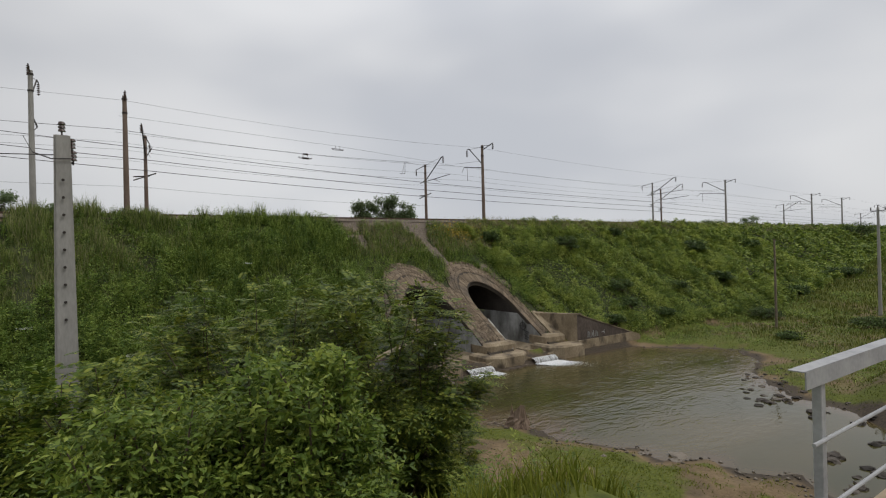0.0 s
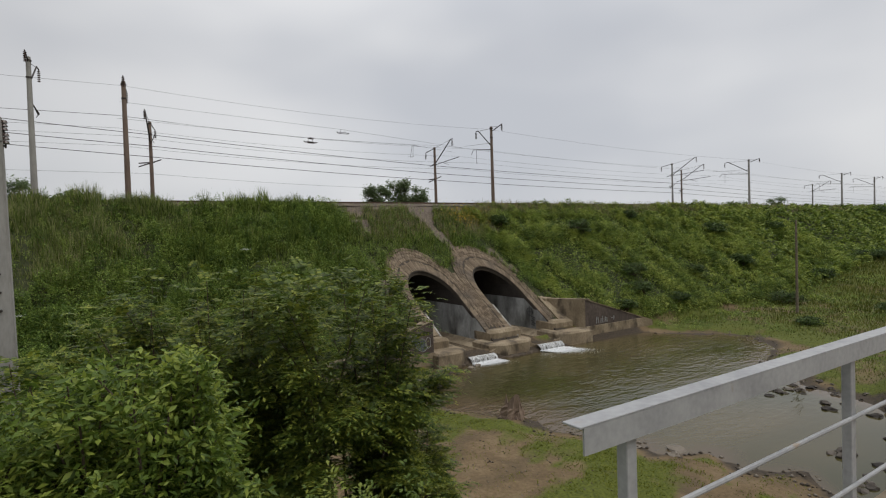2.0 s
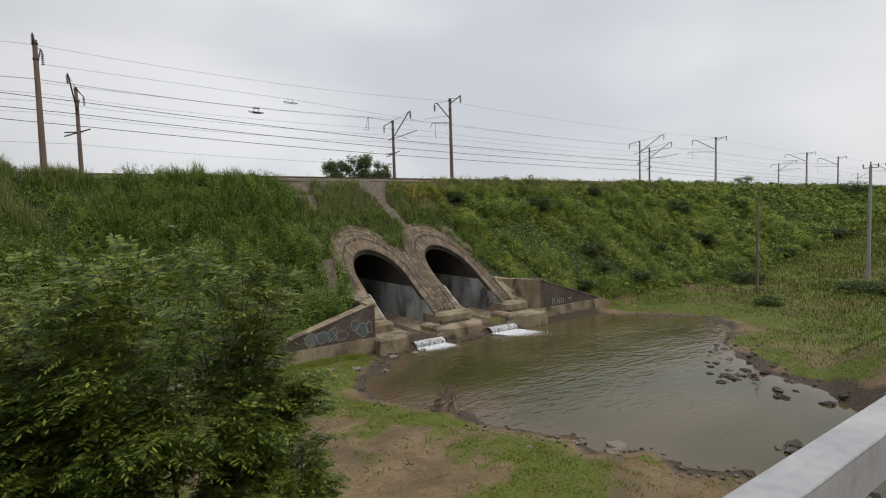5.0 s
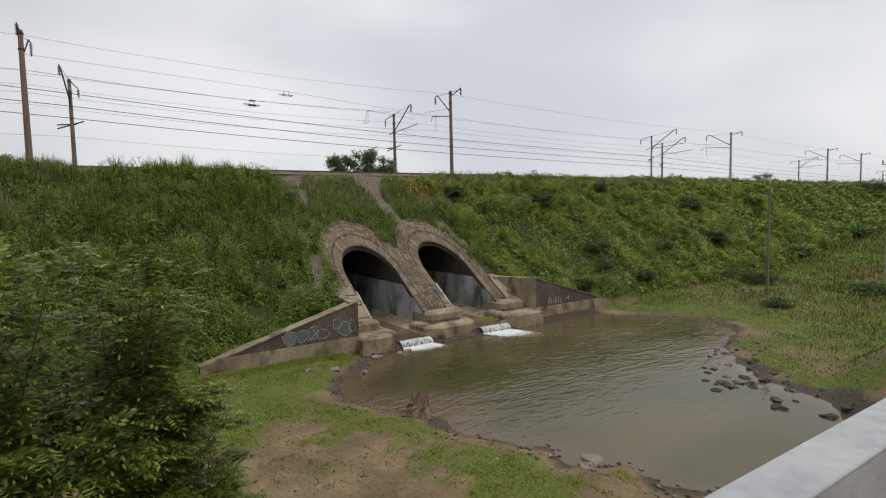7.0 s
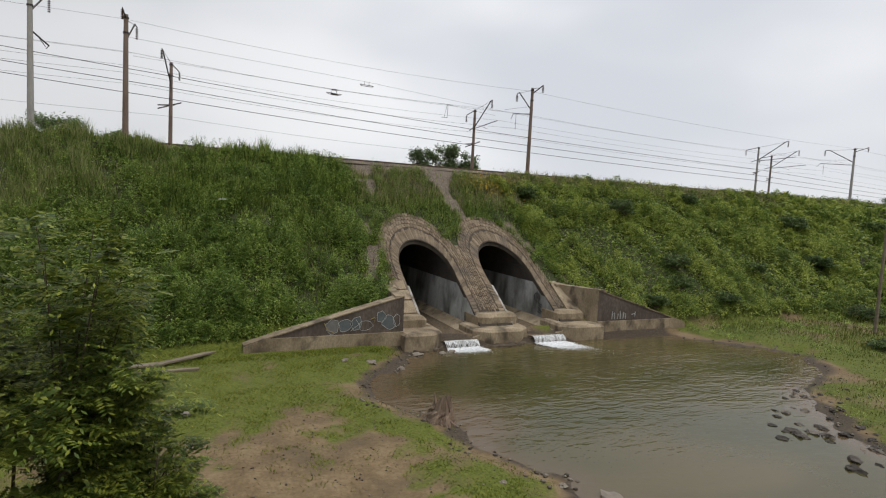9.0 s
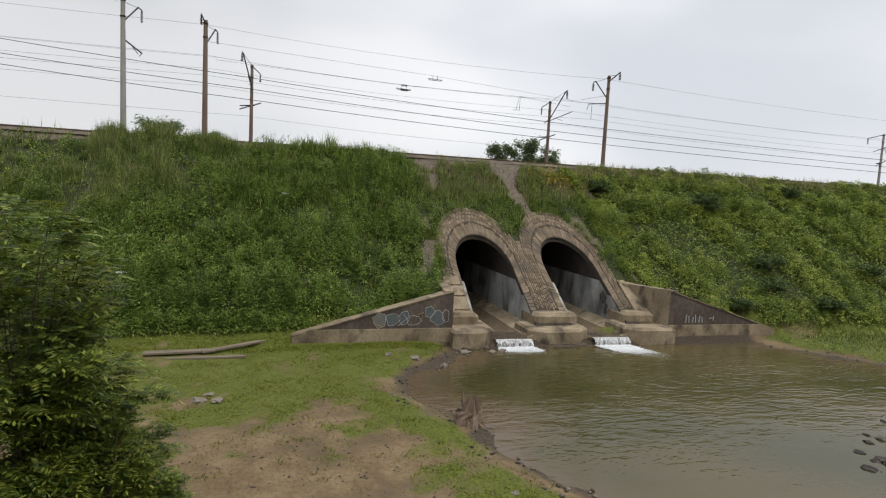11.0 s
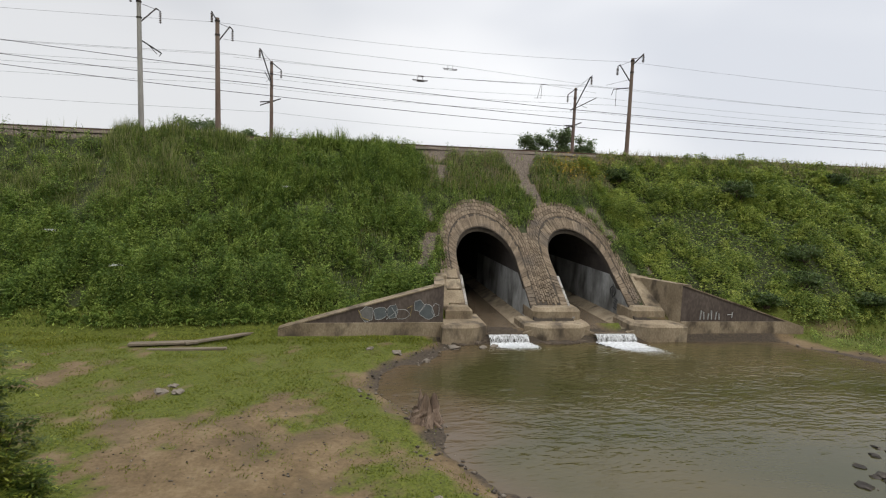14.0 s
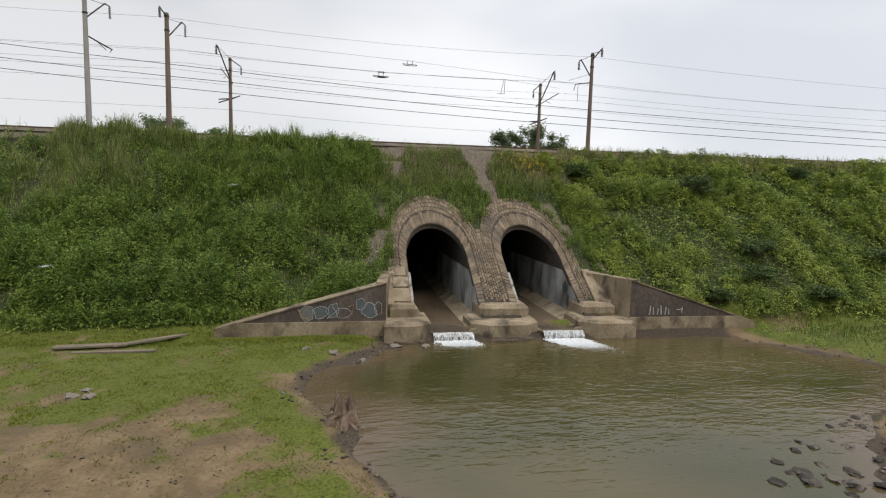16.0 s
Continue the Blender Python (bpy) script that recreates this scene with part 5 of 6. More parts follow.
# pebbles along the water's edge and on the bare bank
n = 2600
x = np.where(rng.random(n) < 0.6, rng.uniform(15, 24, n), rng.uniform(30, 48, n))
y = rng.uniform(4, 30, n)
x2, y2 = rng.normal(12.5, 3.2, 500), rng.normal(16, 3.2, 500)
d = pond_distance(x, y) + 0.55 * rough(x, y, 1.8, 4)
ok = (d > -0.35) & (d < 0.9)
x, y = np.concatenate([x[ok], x2]), np.concatenate([y[ok], y2])
z = ground_height(x, y)
n = len(x)
rad = rng.uniform(0.025, 0.11, n) * np.where(np.arange(n) >= n - 500, 0.45, 1.0)
octa = np.array([(1, 0, 0), (0.3, 0.9, 0.1), (-0.8, 0.5, 0), (-0.7, -0.7, 0.1), (0.4, -0.9, 0), (0.1, 0, 0.65), (0.0, 0.1, -0.5)], float)
v = octa[None] * rng.uniform(0.7, 1.3, (n, 7, 3)) * rad[:, None, None] + np.stack([x, y, z + 0.25 * rad], -1)[:, None]
k = np.arange(n)[:, None] * 7
tris = np.concatenate([k + [a_, b_, 5] for a_, b_ in ((0, 1), (1, 2), (2, 3), (3, 4), (4, 0))] + [k + [b_, a_, 6] for a_, b_ in ((0, 1), (1, 2), (2, 3), (3, 4), (4, 0))])
tagged(new("pebbles", bulk("pebbles", v.reshape(-1, 3), tris, M["pebble"])), "small stones and pebbles along the muddy shore", "pebbles", kind="stuff")
# yellow flowers above the second arch
r = np.random.default_rng(5)
x, y = r.normal(34.2, 1.5, 700), r.normal(45.6, 0.9, 700)
tagged(new("yellow_flowers", leaves("yellow_flowers", np.stack([x, y, ground_height(x, y) + r.uniform(0.5, 1.0, 700)], -1), 0.085, r, M["yellow"])), "yellow wild flowers above the stone arch", "flowers", kind="stuff")


for ux, uy in ((1.6, 33.4), (-3.0, 36.0), (10.3, 40.5)):
    r = np.random.default_rng(int(ux * 7 + 50))
    uz = float(ground_height(np.array([ux]), np.array([uy]))[0])
    flower = thing("white_umbel", (ux, uy, uz), "white umbel flower on a tall green stalk", "flower", "umbel flowers")
    part("stalk", rods(((0, 0, 0), (0, 0, 1.65), 0.012)), M["grass"], flower)
    mpart("blossom", leaves("blossom", r.normal(size=(160, 3)) * (0.16, 0.16, 0.03) + (0, 0, 1.68), 0.03, r, M["white"], 0.7, 1.2), flower)


def frond_mesh(name, p, d, length, rng, mat, pairs=5):
    """Feathered leaves: a bent stalk with pairs of leaflets and one at the tip."""
    n = len(p)
    d = d / (np.linalg.norm(d, axis=1)[:, None] + 1e-9)
    s = np.cross(d, (0, 0, 1)) + rng.normal(size=(n, 3)) * 0.1
    s /= np.linalg.norm(s, axis=1)[:, None] + 1e-9
    up = np.cross(s, d)
    L = length[:, None]
    vs, count = [], 0
    for k in range(pairs + 1):
        t = (k + 1) / (pairs + 1)
        base = p + d * L * t - np.array((0, 0, 1.0)) * L * 0.28 * t * t
        for sg in ((-1, 1) if k < pairs else (0,)):
            ld = s * sg + d * 0.35 if sg else d - np.array((0, 0, 0.4))
            ld = ld + up * rng.normal(0.05, 0.15, (n, 1)) - np.array((0, 0, 0.25))
            ld = ld / np.linalg.norm(ld, axis=1)[:, None]
            ws = np.cross(ld, up)
            ll = L * (0.37 - 0.12 * abs(t - 0.45))
            vs += [base, base + ld * ll * 0.5 + ws * ll * 0.2, base + ld * ll, base + ld * ll * 0.5 - ws * ll * 0.2]
            count += 1
    v = np.stack(vs, 1).reshape(-1, 3)
    k = np.arange(n * count)[:, None] * 4
    return bulk(name, v, np.concatenate([k + [0, 1, 2], k + [0, 2, 3]]), mat)


def shrub(name, at, rx, ry, top, seed, n, label, fronds=True, leaf=0.3, base_z=None, category="shrub", mat="frond"):
    """Several stems from the ground, forked limbs, and a crown of leaf sprays on the limbs' ends."""
    r = np.random.default_rng(seed)
    gz = float(ground_height(np.array([at[0]]), np.array([at[1]]))[0]) if base_z is None else base_z
    ob = thing(name, (at[0], at[1], gz - 0.1), label, category)
    H = top - gz
    tips = []
    for k in range(8):
        bm = bmesh.new()
        a = 2 * math.pi * k / 8 + r.normal(0, 0.3)
        e = Vector((math.cos(a) * rx * 0.45, math.sin(a) * ry * 0.45, H * r.uniform(0.4, 0.6)))
        rod(bm, (r.normal(0, 0.12), r.normal(0, 0.12), 0), e, 0.05, 0.028, 6)
        for j in range(9):
            b_ = a + r.normal(0, 0.8)
            q_ = r.uniform(0.45, 1.08)
            zz = H * r.uniform(0.35, 0.98)
            lim = math.sqrt(max(0.05, 1 - ((zz / H - 0.5) / 0.56) ** 2))
            f_ = Vector((math.cos(b_) * rx * q_ * lim, math.sin(b_) * ry * q_ * lim, zz))
            rod(bm, e, f_, 0.024, 0.008, 5)
            tips.append((e, f_))
        part("stem", bm, M["bark"], ob, "thin brown branching stem")
    c = np.array([[*t[1]] for t in tips])
    e0 = np.array([[*t[0]] for t in tips])
    i = r.integers(0, len(tips), n)
    t = (r.uniform(0.09, 1.12, n) ** 0.6)[:, None]
    spread = np.array((rx, ry, H * 0.16)) * (0.085 if fronds else 0.10)
    p = e0[i] * (1 - t) + c[i] * t + r.normal(size=(n, 3)) * spread
    p[:, 2] = np.maximum(p[:, 2], 0.15)
    d = (p - np.array((0, 0, H * 0.4))) * np.array((1 / rx, 1 / ry, 1.2 / H)) + r.normal(size=(n, 3)) * 0.5
    d[:, 2] = d[:, 2] * 0.3 + 0.08
    if fronds:
        me = frond_mesh("crown", p, d, leaf * r.uniform(0.6, 1.3, n), r, M[mat], 6)
    else:
        me = leaves("crown", p, leaf * np.ones(n), r, M[mat], 0.4, 2.2)
    mpart("crown", me, ob, "feathered green leaves" if fronds else "small green leaves")
    return ob


shrub("locust_shrub", (5.3, 11.0), 2.6, 2.3, 8.9, 31, 6500, "dense green locust shrub growing on the stream bank", mat="frond_dark", leaf=0.42)
shrub("locust_shrub", (2.3, 12.6), 2.6, 2.2, 9.1, 32, 6000, "tall locust shrub with feathered leaves below the pole", mat="frond_dark", leaf=0.38)
shrub("locust_shrub", (-1.2, 10.5), 2.4, 2.0, 7.7, 33, 5000, "yellowish-green locust shrub below the pole", leaf=0.38)
shrub("locust_shrub", (-4.2, 12.0), 2.4, 2.0, 7.6, 36, 4000, "yellowish-green locust shrub below the pole", leaf=0.38)
shrub("locust_shrub", (7.2, 11.3), 1.5, 1.4, 4.9, 37, 2600, "low locust shrub at the foot of the stream bank", mat="frond_dark", leaf=0.36)
shrub("wild_shrub", (0.7, 4.6), 1.1, 1.1, 8.45, 34, 26000, "leafy green shrub beside the bridge end", fronds=False, leaf=0.045, mat="herb")
shrub("wild_shrub", (-0.7, 5.1), 1.3, 1.2, 8.1, 35, 24000, "leafy green shrub beside the bridge end", fronds=False, leaf=0.045, mat="herb")

for i_, (bx_, by_, br_, bh_) in enumerate(((48.2, 42.8, 1.5, 2.1), (37.8, 44.6, 1.0, 1.5), (60.1, 45.3, 1.1, 1.5), (49.3, 36.3, 1.5, 1.6), (47.5, 34.0, 1.5, 1.5), (43.2, 32.6, 1.0, 1.1), (74.3, 42.1, 2.0, 2.0), (51.4, 32.6, 1.3, 1.2),
                                                  (90.5, 42.1, 1.8, 1.8), (59.1, 35.7, 1.4, 1.4), (70.9, 36.4, 1.5, 1.5), (54.5, 21.5, 1.1, 0.8), (65.7, 18.4, 1.9, 1.4), (67.2, 16.6, 1.7, 1.2), (83.2, 32.4, 1.8, 1.6), (99.4, 32.0, 2.6, 1.6), (65.6, 14.4, 1.3, 0.9), (66.4, 29.0, 2.0, 1.5), (143.8, 44.0, 4.0, 4.0))):
    bz_ = float(ground_height(np.array([bx_]), np.array([by_]))[0])
    tagged(shrub("bush", (bx_, by_), br_, br_, bz_ + bh_, 60 + i_, 3600, "dark green bush on the embankment slope" if by_ > 31 else "dark green bush in the meadow", fronds=False, leaf=0.085 * (1.6 if bx_ > 70 else 1.0), category="bush", mat="bushleaf"), group="bushes on the embankment")


def tree(at, rx, h, seed, label, base):
    r = np.random.default_rng(seed)
    ob = thing("tree", (at[0], at[1], base), label, "tree", "far trees")
    bm = bmesh.new()
    rod(bm, (0, 0, 0), (0, 0, h * 0.6), 0.25, 0.12, 8)
    cl = []
    for k in range(18):
        a = r.uniform(0, 2 * math.pi)
        q_ = Vector((math.cos(a) * rx * r.uniform(0.2, 0.85), math.sin(a) * rx * 0.6 * r.uniform(0.2, 0.85), h * r.uniform(0.5, 0.95)))
        rod(bm, (0, 0, h * r.uniform(0.3, 0.6)), q_, 0.09, 0.03, 5)
        cl.append(q_)
    part("trunk", bm, M["bark"], ob)
    i = r.integers(0, len(cl), 4600)
    p = np.array([[*c] for c in cl])[i] + r.normal(size=(4600, 3)) * (rx * 0.15, rx * 0.15, h * 0.05)
    mpart("crown", leaves("crown", p, 0.2 * np.ones(4600), r, M["treeleaf"]), ob)


tree((43.4, 85), 2.5, 7.3, 41, "dark green tree behind the railway", 11.0)
tree((48.3, 85), 2.9, 8.9, 42, "dark green tree behind the railway", 11.0)
tree((51.6, 84.5), 2.4, 7.2, 46, "dark green tree behind the railway", 11.0)
tree((-7.6, 88), 3.6, 7.6, 43, "dark green tree behind the railway", 11.0)
tree((-1.8, 88), 2.6, 6.0, 44, "dark green tree behind the railway", 11.0)
for k, (tx, ty, tr, th) in enumerate(((172, 92, 6, 6.0), (180, 95, 5, 5.0), (196, 92, 4, 7.5), (330, 120, 9, 7.0), (345, 118, 9, 6.0), (362, 122, 9, 8.0), (300, 110, 7, 6.0), (390, 124, 12, 7.5))):
    tree((tx, ty), tr, th, 150 + k, "hazy green tree in the distance beyond the railway", 11.0)

# ---- loose things on the bank ----
def rock(x, y, r, seed, group="rocks in the shallows", label="dark wet rock in the shallow water", squash=0.5, z=None, mat="rock"):
    bm = lumpy(seed, r, squash, 2, 0.75)
    me = bpy.data.meshes.new("rock")
    bm.to_mesh(me)
    bm.free()
    me.materials.append(M[mat])
    ob = new("rock", me)
    gz = float(ground_height(np.array([x]), np.array([y]))[0])
    ob.matrix_basis = pose(x, y, (max(gz, WATER - 0.06) if z is None else z) + r * squash * 0.3, 0, 0, seed * 47)
    return tagged(ob, label, "rock", group)


r = random.Random(3)
k = 0
for cx_, cy_, n_, sp, rm in ((32.2, 13.7, 7, 0.55, 0.27), (33.4, 13.5, 7, 0.6, 0.27), (34.8, 15.8, 5, 0.6, 0.22), (34.6, 13.2, 6, 0.6, 0.24), (25.4, 8.1, 7, 0.6, 0.27), (32.1, 10.9, 6, 0.7, 0.26),
                             (29.6, 6.8, 8, 0.8, 0.28), (32.0, 8.6, 4, 0.7, 0.3), (24.9, 5.8, 7, 0.8, 0.27), (23.1, 6.1, 6, 0.6, 0.22), (36.0, 15.3, 10, 0.8, 0.17), (37.8, 16.8, 12, 1.0, 0.17), (40.2, 16.2, 8, 1.2, 0.17), (31.5, 5.0, 7, 0.9, 0.27), (34.0, 11.5, 9, 0.8, 0.17)):
    for _ in range(n_):
        k += 1
        rock(cx_ + r.gauss(0, sp), cy_ + r.gauss(0, sp * 0.6), rm * r.uniform(0.35, 1.15), k)
for x_, y_, rr in ((17.5, 27.7, 0.26), (16.1, 28.1, 0.2), (19.0, 27.0, 0.2), (20.9, 29.3, 0.3), (22.6, 29.4, 0.26), (23.4, 29.6, 0.3), (7.5, 22.6, 0.26), (8.2, 22.4, 0.22), (7.8, 23.2, 0.2), (17.6, 13.7, 0.12), (19.7, 13.3, 0.16), (20.8, 12.2, 0.34), (20.2, 11.9, 0.22)):
    k += 1
    rock(x_, y_, rr, k, "stones on the bank", "pale grey stone lying on the muddy bank", mat="pebble")

# the stump at the water's edge
stump = thing("tree_stump", (17.9, 19.4, 0.1), "weathered brown tree stump with roots at the water's edge", "stump")
bm = bmesh.new()
rr = random.Random(9)
rings = []
for i in range(7):
    t = i / 6
    ring = []
    for j in range(16):
        a = 2 * math.pi * j / 16
        rad = (0.66 - 0.30 * t) * (1 + 0.30 * math.cos(a * 5 + 0.6) * (1 - 0.5 * t)) + rr.uniform(-0.07, 0.07)
        zz = 0.85 * t * (1 + (0.42 * math.sin(a * 3 + 1) + rr.uniform(-0.22, 0.22) if i == 6 else 0))
        ring.append(bm.verts.new((rad * math.cos(a) + 0.12 * t, rad * math.sin(a), zz)))
    rings.append(ring)
for a_, b_ in zip(rings, rings[1:]):
    for j in range(16):
        bm.faces.new((a_[j], a_[(j + 1) % 16], b_[(j + 1) % 16], b_[j]))
bm.faces.new(rings[-1])
part("trunk", bm, M["stumpwood"], stump)
for a in (0.3, 1.4, 2.5, 3.6, 4.5, 5.6):
    e = (0.95 * math.cos(a), 0.8 * math.sin(a), -0.02)
    part("root", rods(((0.25 * math.cos(a), 0.25 * math.sin(a), 0.35), (0.6 * math.cos(a), 0.55 * math.sin(a), 0.12), 0.12, 0.08), ((0.6 * math.cos(a), 0.55 * math.sin(a), 0.12), e, 0.08, 0.03), n=7), M["stumpwood"], stump)

# timbers at the head of the gravel path
for dx_, dy_, dz_ in ((0.0, 0.0, 0.05), (0.25, 0.35, 0.2), (-0.1, 0.7, 0.36)):
    bm = box(bmesh.new(), (-1.0, -0.13, -0.08), (1.0, 0.13, 0.08), bevel=0.02)
    me = bpy.data.meshes.new("timber_step")
    bm.to_mesh(me)
    bm.free()
    me.materials.append(M["timber"])
    ob = new("timber_step", me)
    ob.matrix_basis = pose(27.2 + dx_, 47.6 + dy_, float(ground_height(np.array([27.2]), np.array([47.6]))[0]) + dz_, 0, 0, 4)
    tagged(ob, "old timber step at the head of the gravel path", "timber step", "timber steps")

# planks on the grass
for (ax, ay), (bx, by), w2, dz in (((3.9, 29.0), (7.2, 29.3), 0.22, 0.14), ((6.6, 29.0), (9.9, 31.2), 0.16, 0.22), ((5.0, 28.3), (8.8, 28.4), 0.12, 0.06)):
    L_ = math.hypot(bx - ax, by - ay)
    bm = box(bmesh.new(), (0, -w2, 0), (L_, w2, 0.12), bevel=0.015)
    me = bpy.data.meshes.new("plank")
    bm.to_mesh(me)
    bm.free()
    me.materials.append(M["timber"])
    ob = new("plank", me)
    gz = float(ground_height(np.array([(ax + bx) / 2]), np.array([(ay + by) / 2]))[0])
    ob.matrix_basis = pose(ax, ay, gz + dz - 0.06, 0, 0, math.degrees(math.atan2(by - ay, bx - ax)))
    tagged(ob, "weathered grey timber beam lying in the grass", "plank", "timber beams")


# ---- stones of the culvert portals, and graffiti ----
def portal_paths(c, k_leg, k_arch):
    """Matching points on the opening's edge and on the outer outline, over the arch from foot to foot."""
    a, b = [], []
    for i in range(k_leg):
        f_ = i / k_leg
        a.append((c - IN_R, 1.9 + f_ * (IN_Z - 1.9)))
        b.append((c - OUT_R, 1.9 + f_ * (OUT_Z - 1.9)))
    for i in range(k_arch + 1):
        t = math.pi * i / k_arch
        a.append((c - IN_R * math.cos(t), IN_Z + IN_R * math.sin(t)))
        b.append((c - OUT_R * math.cos(t), OUT_Z + OUT_R * math.sin(t)))
    n_ = k_leg
    a += [(2 * c - p[0], p[1]) for p in a[:n_][::-1]]
    b += [(2 * c - p[0], p[1]) for p in b[:n_][::-1]]
    return a, b


NRM = Vector((0, -SLOPE, 1)).normalized()


def stone(corners, parent, rnd, gap=0.009, proud=0.045, mat="stone", name="stone"):
    """One stone between four corners given in x and z on the inclined portal face."""
    mid = (sum(p[0] for p in corners) / 4, sum(p[1] for p in corners) / 4)
    lift = proud * rnd.uniform(0.6, 1.3)
    low, top = [], []
    for x, z in corners:
        d = math.hypot(x - mid[0], z - mid[1])
        k1, k2 = 1 - gap / d, 1 - (gap + 0.022) / d
        for k, out, up in ((k1, low, 0.0), (k2, top, lift)):
            px, pz = mid[0] + (x - mid[0]) * k + rnd.gauss(0, 0.006), mid[1] + (z - mid[1]) * k + rnd.gauss(0, 0.006)
            out.append(Vector((px, slope_y(pz), pz + 0.05)) + NRM * (up + rnd.gauss(0, 0.006)) - B)
    me = mesh_from(name, low + top, [(4, 5, 6, 7), (0, 1, 5, 4), (1, 2, 6, 5), (2, 3, 7, 6), (3, 0, 4, 7)], M[mat])
    ob = new(name, me)
    ob.parent = parent


def mixp(p, q_, f_):
    return (p[0] + (q_[0] - p[0]) * f_, p[1] + (q_[1] - p[1]) * f_)


rnd = random.Random(17)
for c in CULVERTS:
    face = tagged(new("portal_face"), "coursed rubble stone ring round the culvert mouth")
    face.parent = culvert
    a, b = portal_paths(c, 14, 56)
    for i in range(len(a) - 1):
        f_ = 0.40 + rnd.uniform(-0.06, 0.045)
        stone([a[i], a[i + 1], mixp(a[i + 1], b[i + 1], f_), mixp(a[i], b[i], f_)], face, rnd)
    a, b = portal_paths(c, 15, 34)
    cols = (0.45, 0.59, 0.73, 0.87, 1.0)
    for j in range(4):
        k = 0.0 if j % 2 else 0.5
        marks = [i + k for i in range(len(a) - 1)]

        def at_mark(m_):
            i = min(int(m_), len(a) - 2)
            return mixp(a[i], a[i + 1], m_ - i), mixp(b[i], b[i + 1], m_ - i)
        for m0, m1 in zip(marks, marks[1:]):
            (p0, q0), (p1, q1) = at_mark(m0), at_mark(m1)
            stone([mixp(p0, q0, cols[j]), mixp(p1, q1, cols[j]), mixp(p1, q1, cols[j + 1]), mixp(p0, q0, cols[j + 1])], face, rnd)


# stones that fill the gap between the two rings, widening where the rings part
spandrel = tagged(new("spandrel"), "rubble stone filling between the two culvert mouths")
spandrel.parent = culvert
bm = bmesh.new()
low_, mid_ = 1.7, (CULVERTS[0] + CULVERTS[1]) / 2
ring_ = [bm.verts.new((mid_ + dx, slope_y(z_), z_ + 0.03 + dz)) for dz in (0.0, -0.5) for dx, z_ in ((-0.3, low_), (0.3, low_), (0.55, 6.0), (-0.55, 6.0))]
for f_ in ((0, 1, 2, 3), (0, 1, 5, 4), (1, 2, 6, 5), (2, 3, 7, 6), (3, 0, 4, 7)):
    bm.faces.new([ring_[i] for i in f_])
bmesh.ops.recalc_face_normals(bm, faces=bm.faces)
cpart("spandrel_backing", bm, M["joint"], "dark mortar between the stones")
z_ = 1.9
while z_ < 6.0:
    def half(v_):
        return 0.075 + max(0.0, OUT_R - math.sqrt(max(0.0, OUT_R ** 2 - max(0.0, v_ - OUT_Z) ** 2)))
    w0, w1 = half(z_), half(z_ + 0.22)
    stone([(mid_ - w0, z_), (mid_ + w0, z_), (mid_ + w1, z_ + 0.22), (mid_ - w1, z_ + 0.22)], spandrel, rnd)
    z_ += 0.22
# plain quoins at the foot of the first ring, and the pale edges of the jambs
quoins = tagged(new("quoins"), "pale weathered blocks at the foot of the arch")
quoins.parent = culvert
for z0_, z1_, x0_, x1_ in ((1.95, 2.62, 20.95, 22.14), (2.64, 3.18, 21.1, 22.12), (3.2, 3.72, 20.98, 22.0)):
    stone([(x0_, z0_), (x1_, z0_), (x1_, z1_), (x0_, z1_)], quoins, rnd, 0.012, 0.13, "concrete", "quoin")
for c in CULVERTS:
    for z0_, z1_ in ((1.25, 2.0), (2.0, 2.75), (2.75, 3.45)):
        stone([(c - IN_R - 0.04, z0_), (c - IN_R + 0.13, z0_), (c - IN_R + 0.12, z1_), (c - IN_R - 0.04, z1_)], quoins, rnd, 0.003, 0.07, "pale_render", "jamb_edge")
# the washed-out footing under the wing walls
for x0_, x1_ in ((36.0, 44.4), (20.4, 23.0), (26.1, 29.3)):
    bm = bmesh.new()
    k_ = int((x1_ - x0_) / 0.28)
    rows = []
    for i in range(k_ + 1):
        x_ = x0_ + (x1_ - x0_) * i / k_
        y_ = (30.42 if x0_ > 30 else 29.9) + rnd.uniform(-0.14, 0.10) + (0.0 if x0_ > 30 else 0.35 * abs(2 * i / k_ - 1) ** 3)
        t_ = WATER + rnd.uniform(0.04, 0.20)
        rows.append([bm.verts.new(v_) for v_ in ((x_, y_, -0.4), (x_, y_ + 0.03, t_ - 0.05), (x_, y_ + 0.10, t_), (x_, 30.9, t_ + 0.05))])
    for a, b in zip(rows, rows[1:]):
        for j in range(3):
            bm.faces.new((a[j], b[j], b[j + 1], a[j + 1]))
    bmesh.ops.recalc_face_normals(bm, faces=bm.faces)
    cpart("footing", bm, M["footing"], "dark washed-out footing at the waterline")


def stroke(name, pts, r, mat, label, origin, group="graffiti strokes", closed=False):
    """A flat painted line on an upright face."""
    cu = bpy.data.curves.new(name, "CURVE")
    cu.dimensions, cu.bevel_depth, cu.bevel_resolution = "3D", r, 1
    sp = cu.splines.new("POLY")
    sp.points.add(len(pts) - 1)
    for q_, p in zip(sp.points, pts):
        q_.co = (*p, 1)
    sp.use_cyclic_u = closed
    cu.materials.append(M[mat])
    ob = new(name, cu)
    ob.parent = origin
    return ob


def ring_points(cx_, cz_, rx_, rz_, seed_, y, n_=18):
    r_ = random.Random(seed_)
    ph = r_.uniform(0, 6)
    return [(cx_ + rx_ * (1 + 0.2 * math.sin(3 * t + ph)) * math.cos(t), y, cz_ + rz_ * (1 + 0.15 * math.sin(2 * t + ph)) * math.sin(t)) for t in (2 * math.pi * i / n_ for i in range(n_))]


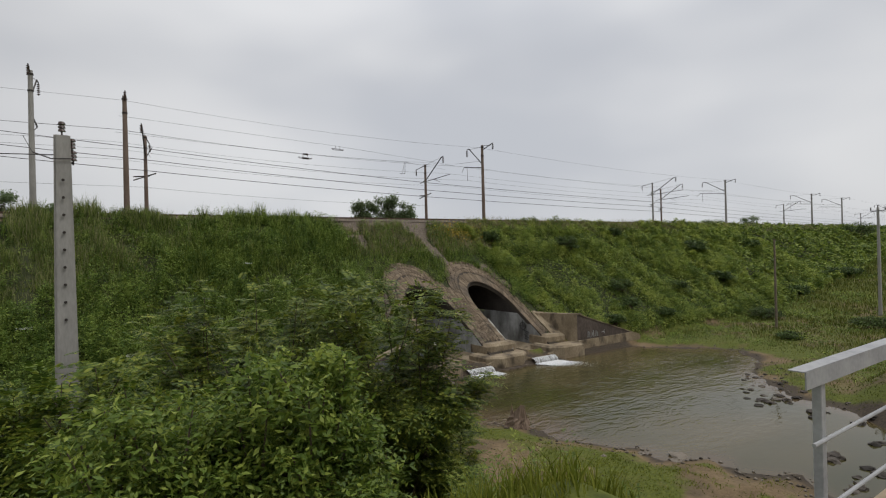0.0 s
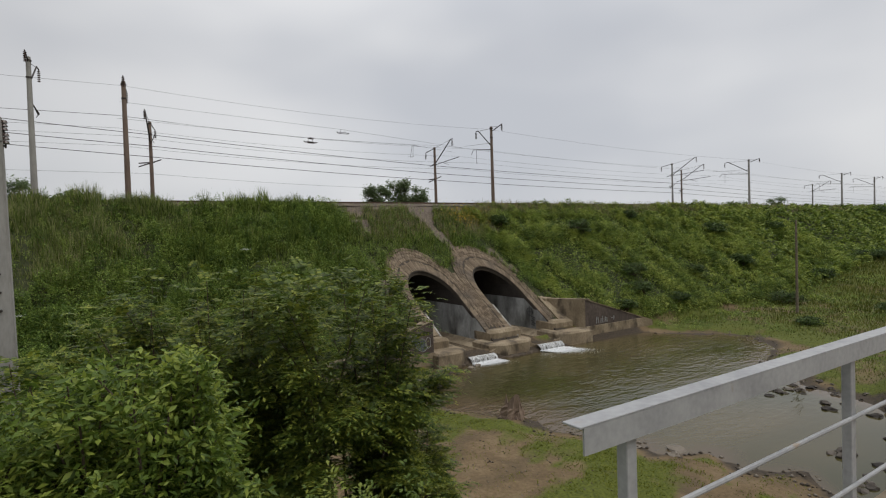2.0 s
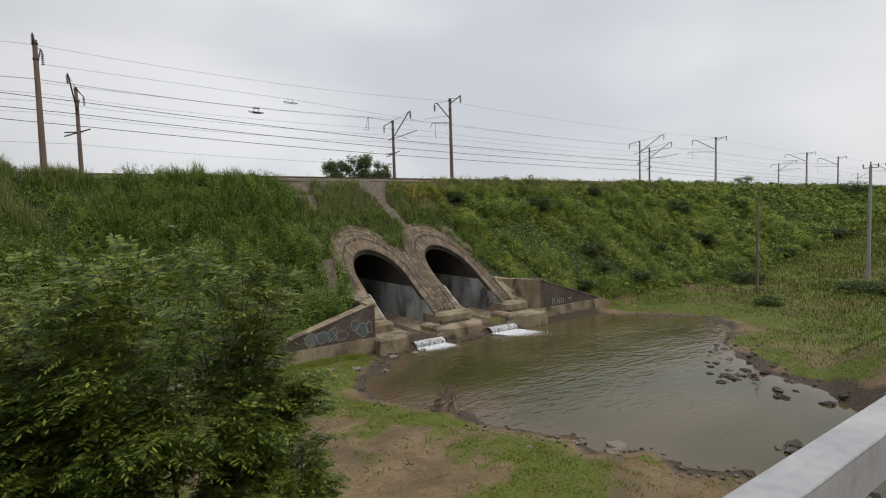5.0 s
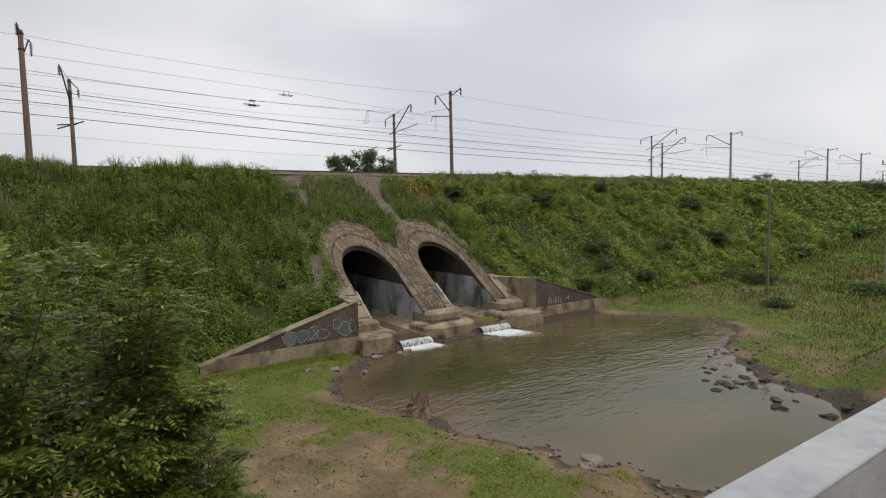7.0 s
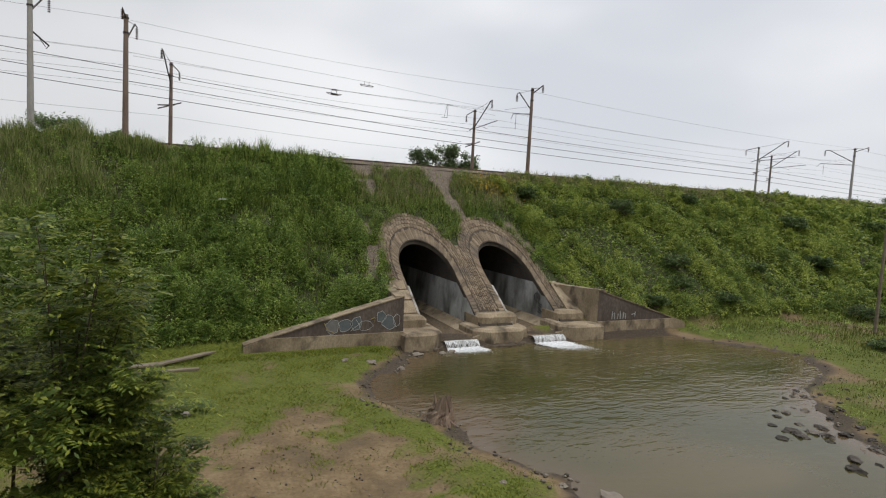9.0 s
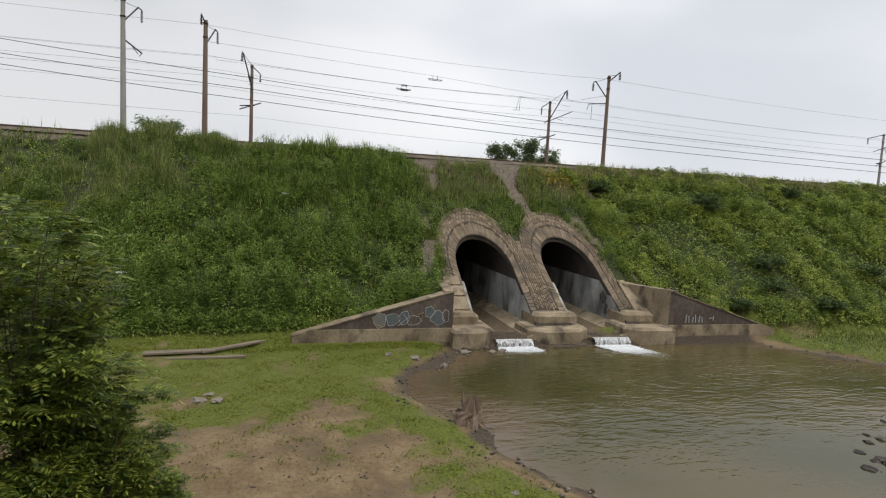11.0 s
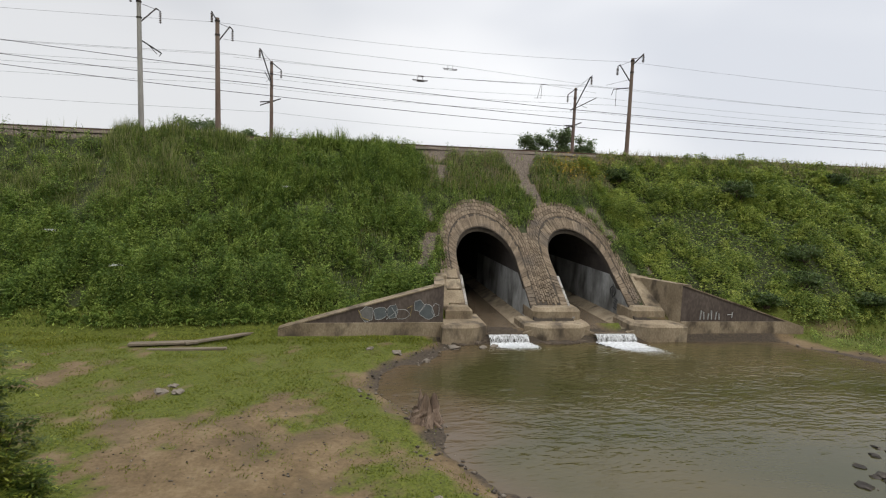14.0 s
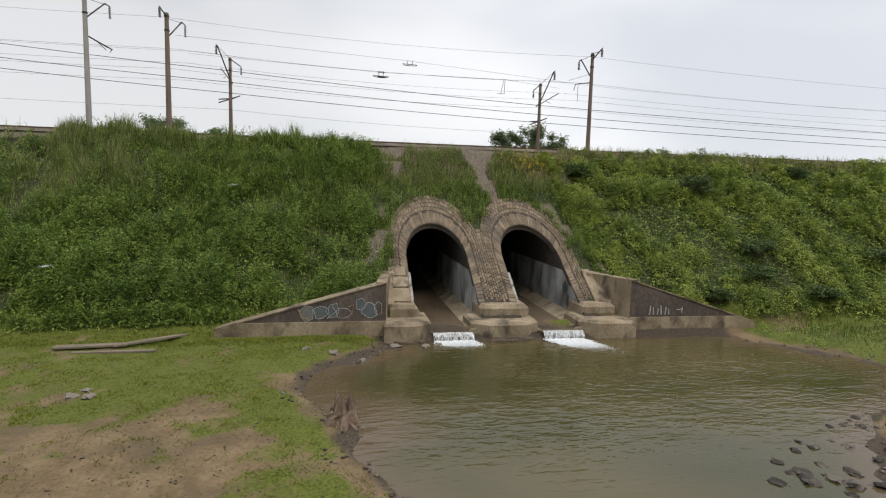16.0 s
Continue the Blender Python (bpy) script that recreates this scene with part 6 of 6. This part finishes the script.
tag = thing("graffiti", (0, 0, 0), "blue and white spray-painted shapes on the wing wall", "graffiti")
for i, (gx_, gz_, rx_, rz_) in enumerate(((16.0, 1.8, 0.42, 0.42), (16.75, 1.85, 0.4, 0.40), (17.45, 1.95, 0.36, 0.42), (18.0, 1.8, 0.42, 0.34), (19.0, 2.3, 0.30, 0.42), (19.5, 1.95, 0.42, 0.42), (20.0, 2.05, 0.24, 0.36))):
    pts = ring_points(gx_, gz_, rx_, rz_, i, 30.765, (7, 14, 6, 9, 5, 14, 7)[i])
    if i not in (3, 6):
        mpart("paint_fill", mesh_from("paint_fill", [(p[0], 30.774, p[2]) for p in pts], [tuple(range(len(pts)))[::-1]], M["spray_blue" if i % 3 else "spray_grey"]), tag)
    stroke("outline", pts, 0.016, "spray_white", "", tag, closed=True)
stroke("outline", [(17.1, 30.765, 1.5), (17.6, 30.765, 1.9), (17.4, 30.765, 2.2)], 0.02, "spray_white", "", tag)
stroke("outline", [(18.3, 30.765, 2.15), (18.6, 30.765, 2.3), (18.5, 30.765, 1.7)], 0.02, "spray_yellow", "", tag)
stroke("outline", [(15.5, 30.765, 2.05), (15.7, 30.765, 1.6), (16.1, 30.765, 1.45)], 0.03, "spray_yellow", "", tag)
tag = thing("graffiti", (0, 0, 0), "white spray-painted bars on the dark wing wall", "graffiti")
for i in range(6):
    x_ = 37.1 + 0.27 * i
    stroke("paint_bar", [(x_, 30.765, 1.45), (x_ + 0.05 * (-1) ** i, 30.765, 2.05 - 0.1 * (i % 3))], 0.042, "spray_white", "", tag)
stroke("paint_bar", [(39.0, 30.765, 1.75), (39.35, 30.765, 1.78)], 0.03, "spray_white", "", tag)
stroke("paint_bar", [(39.35, 30.765, 1.55), (39.38, 30.765, 1.95)], 0.03, "spray_white", "", tag)
tag = thing("graffiti", (0, 0, 0), "black spray-painted circle and scribble inside the culvert", "graffiti")
wx = CULVERTS[1] + IN_R - 0.05
stroke("paint_ring", [(wx, 34.85 + 0.36 * math.cos(t), 2.5 + 0.34 * math.sin(t)) for t in (2 * math.pi * i / 16 for i in range(16))], 0.025, "spray_black", "", tag, closed=True)
stroke("paint_bar", [(wx, 34.35, 2.5), (wx, 35.35, 2.5)], 0.022, "spray_black", "", tag)
stroke("paint_bar", [(wx, 34.85, 2.0), (wx, 34.85, 3.0)], 0.022, "spray_black", "", tag)
for i in range(5):
    stroke("paint_bar", [(wx, 34.65 - 0.1 * (i % 2), 2.1 - 0.17 * i), (wx, 34.1 + 0.1 * (i % 3), 2.0 - 0.17 * i)], 0.04, "spray_black", "", tag)
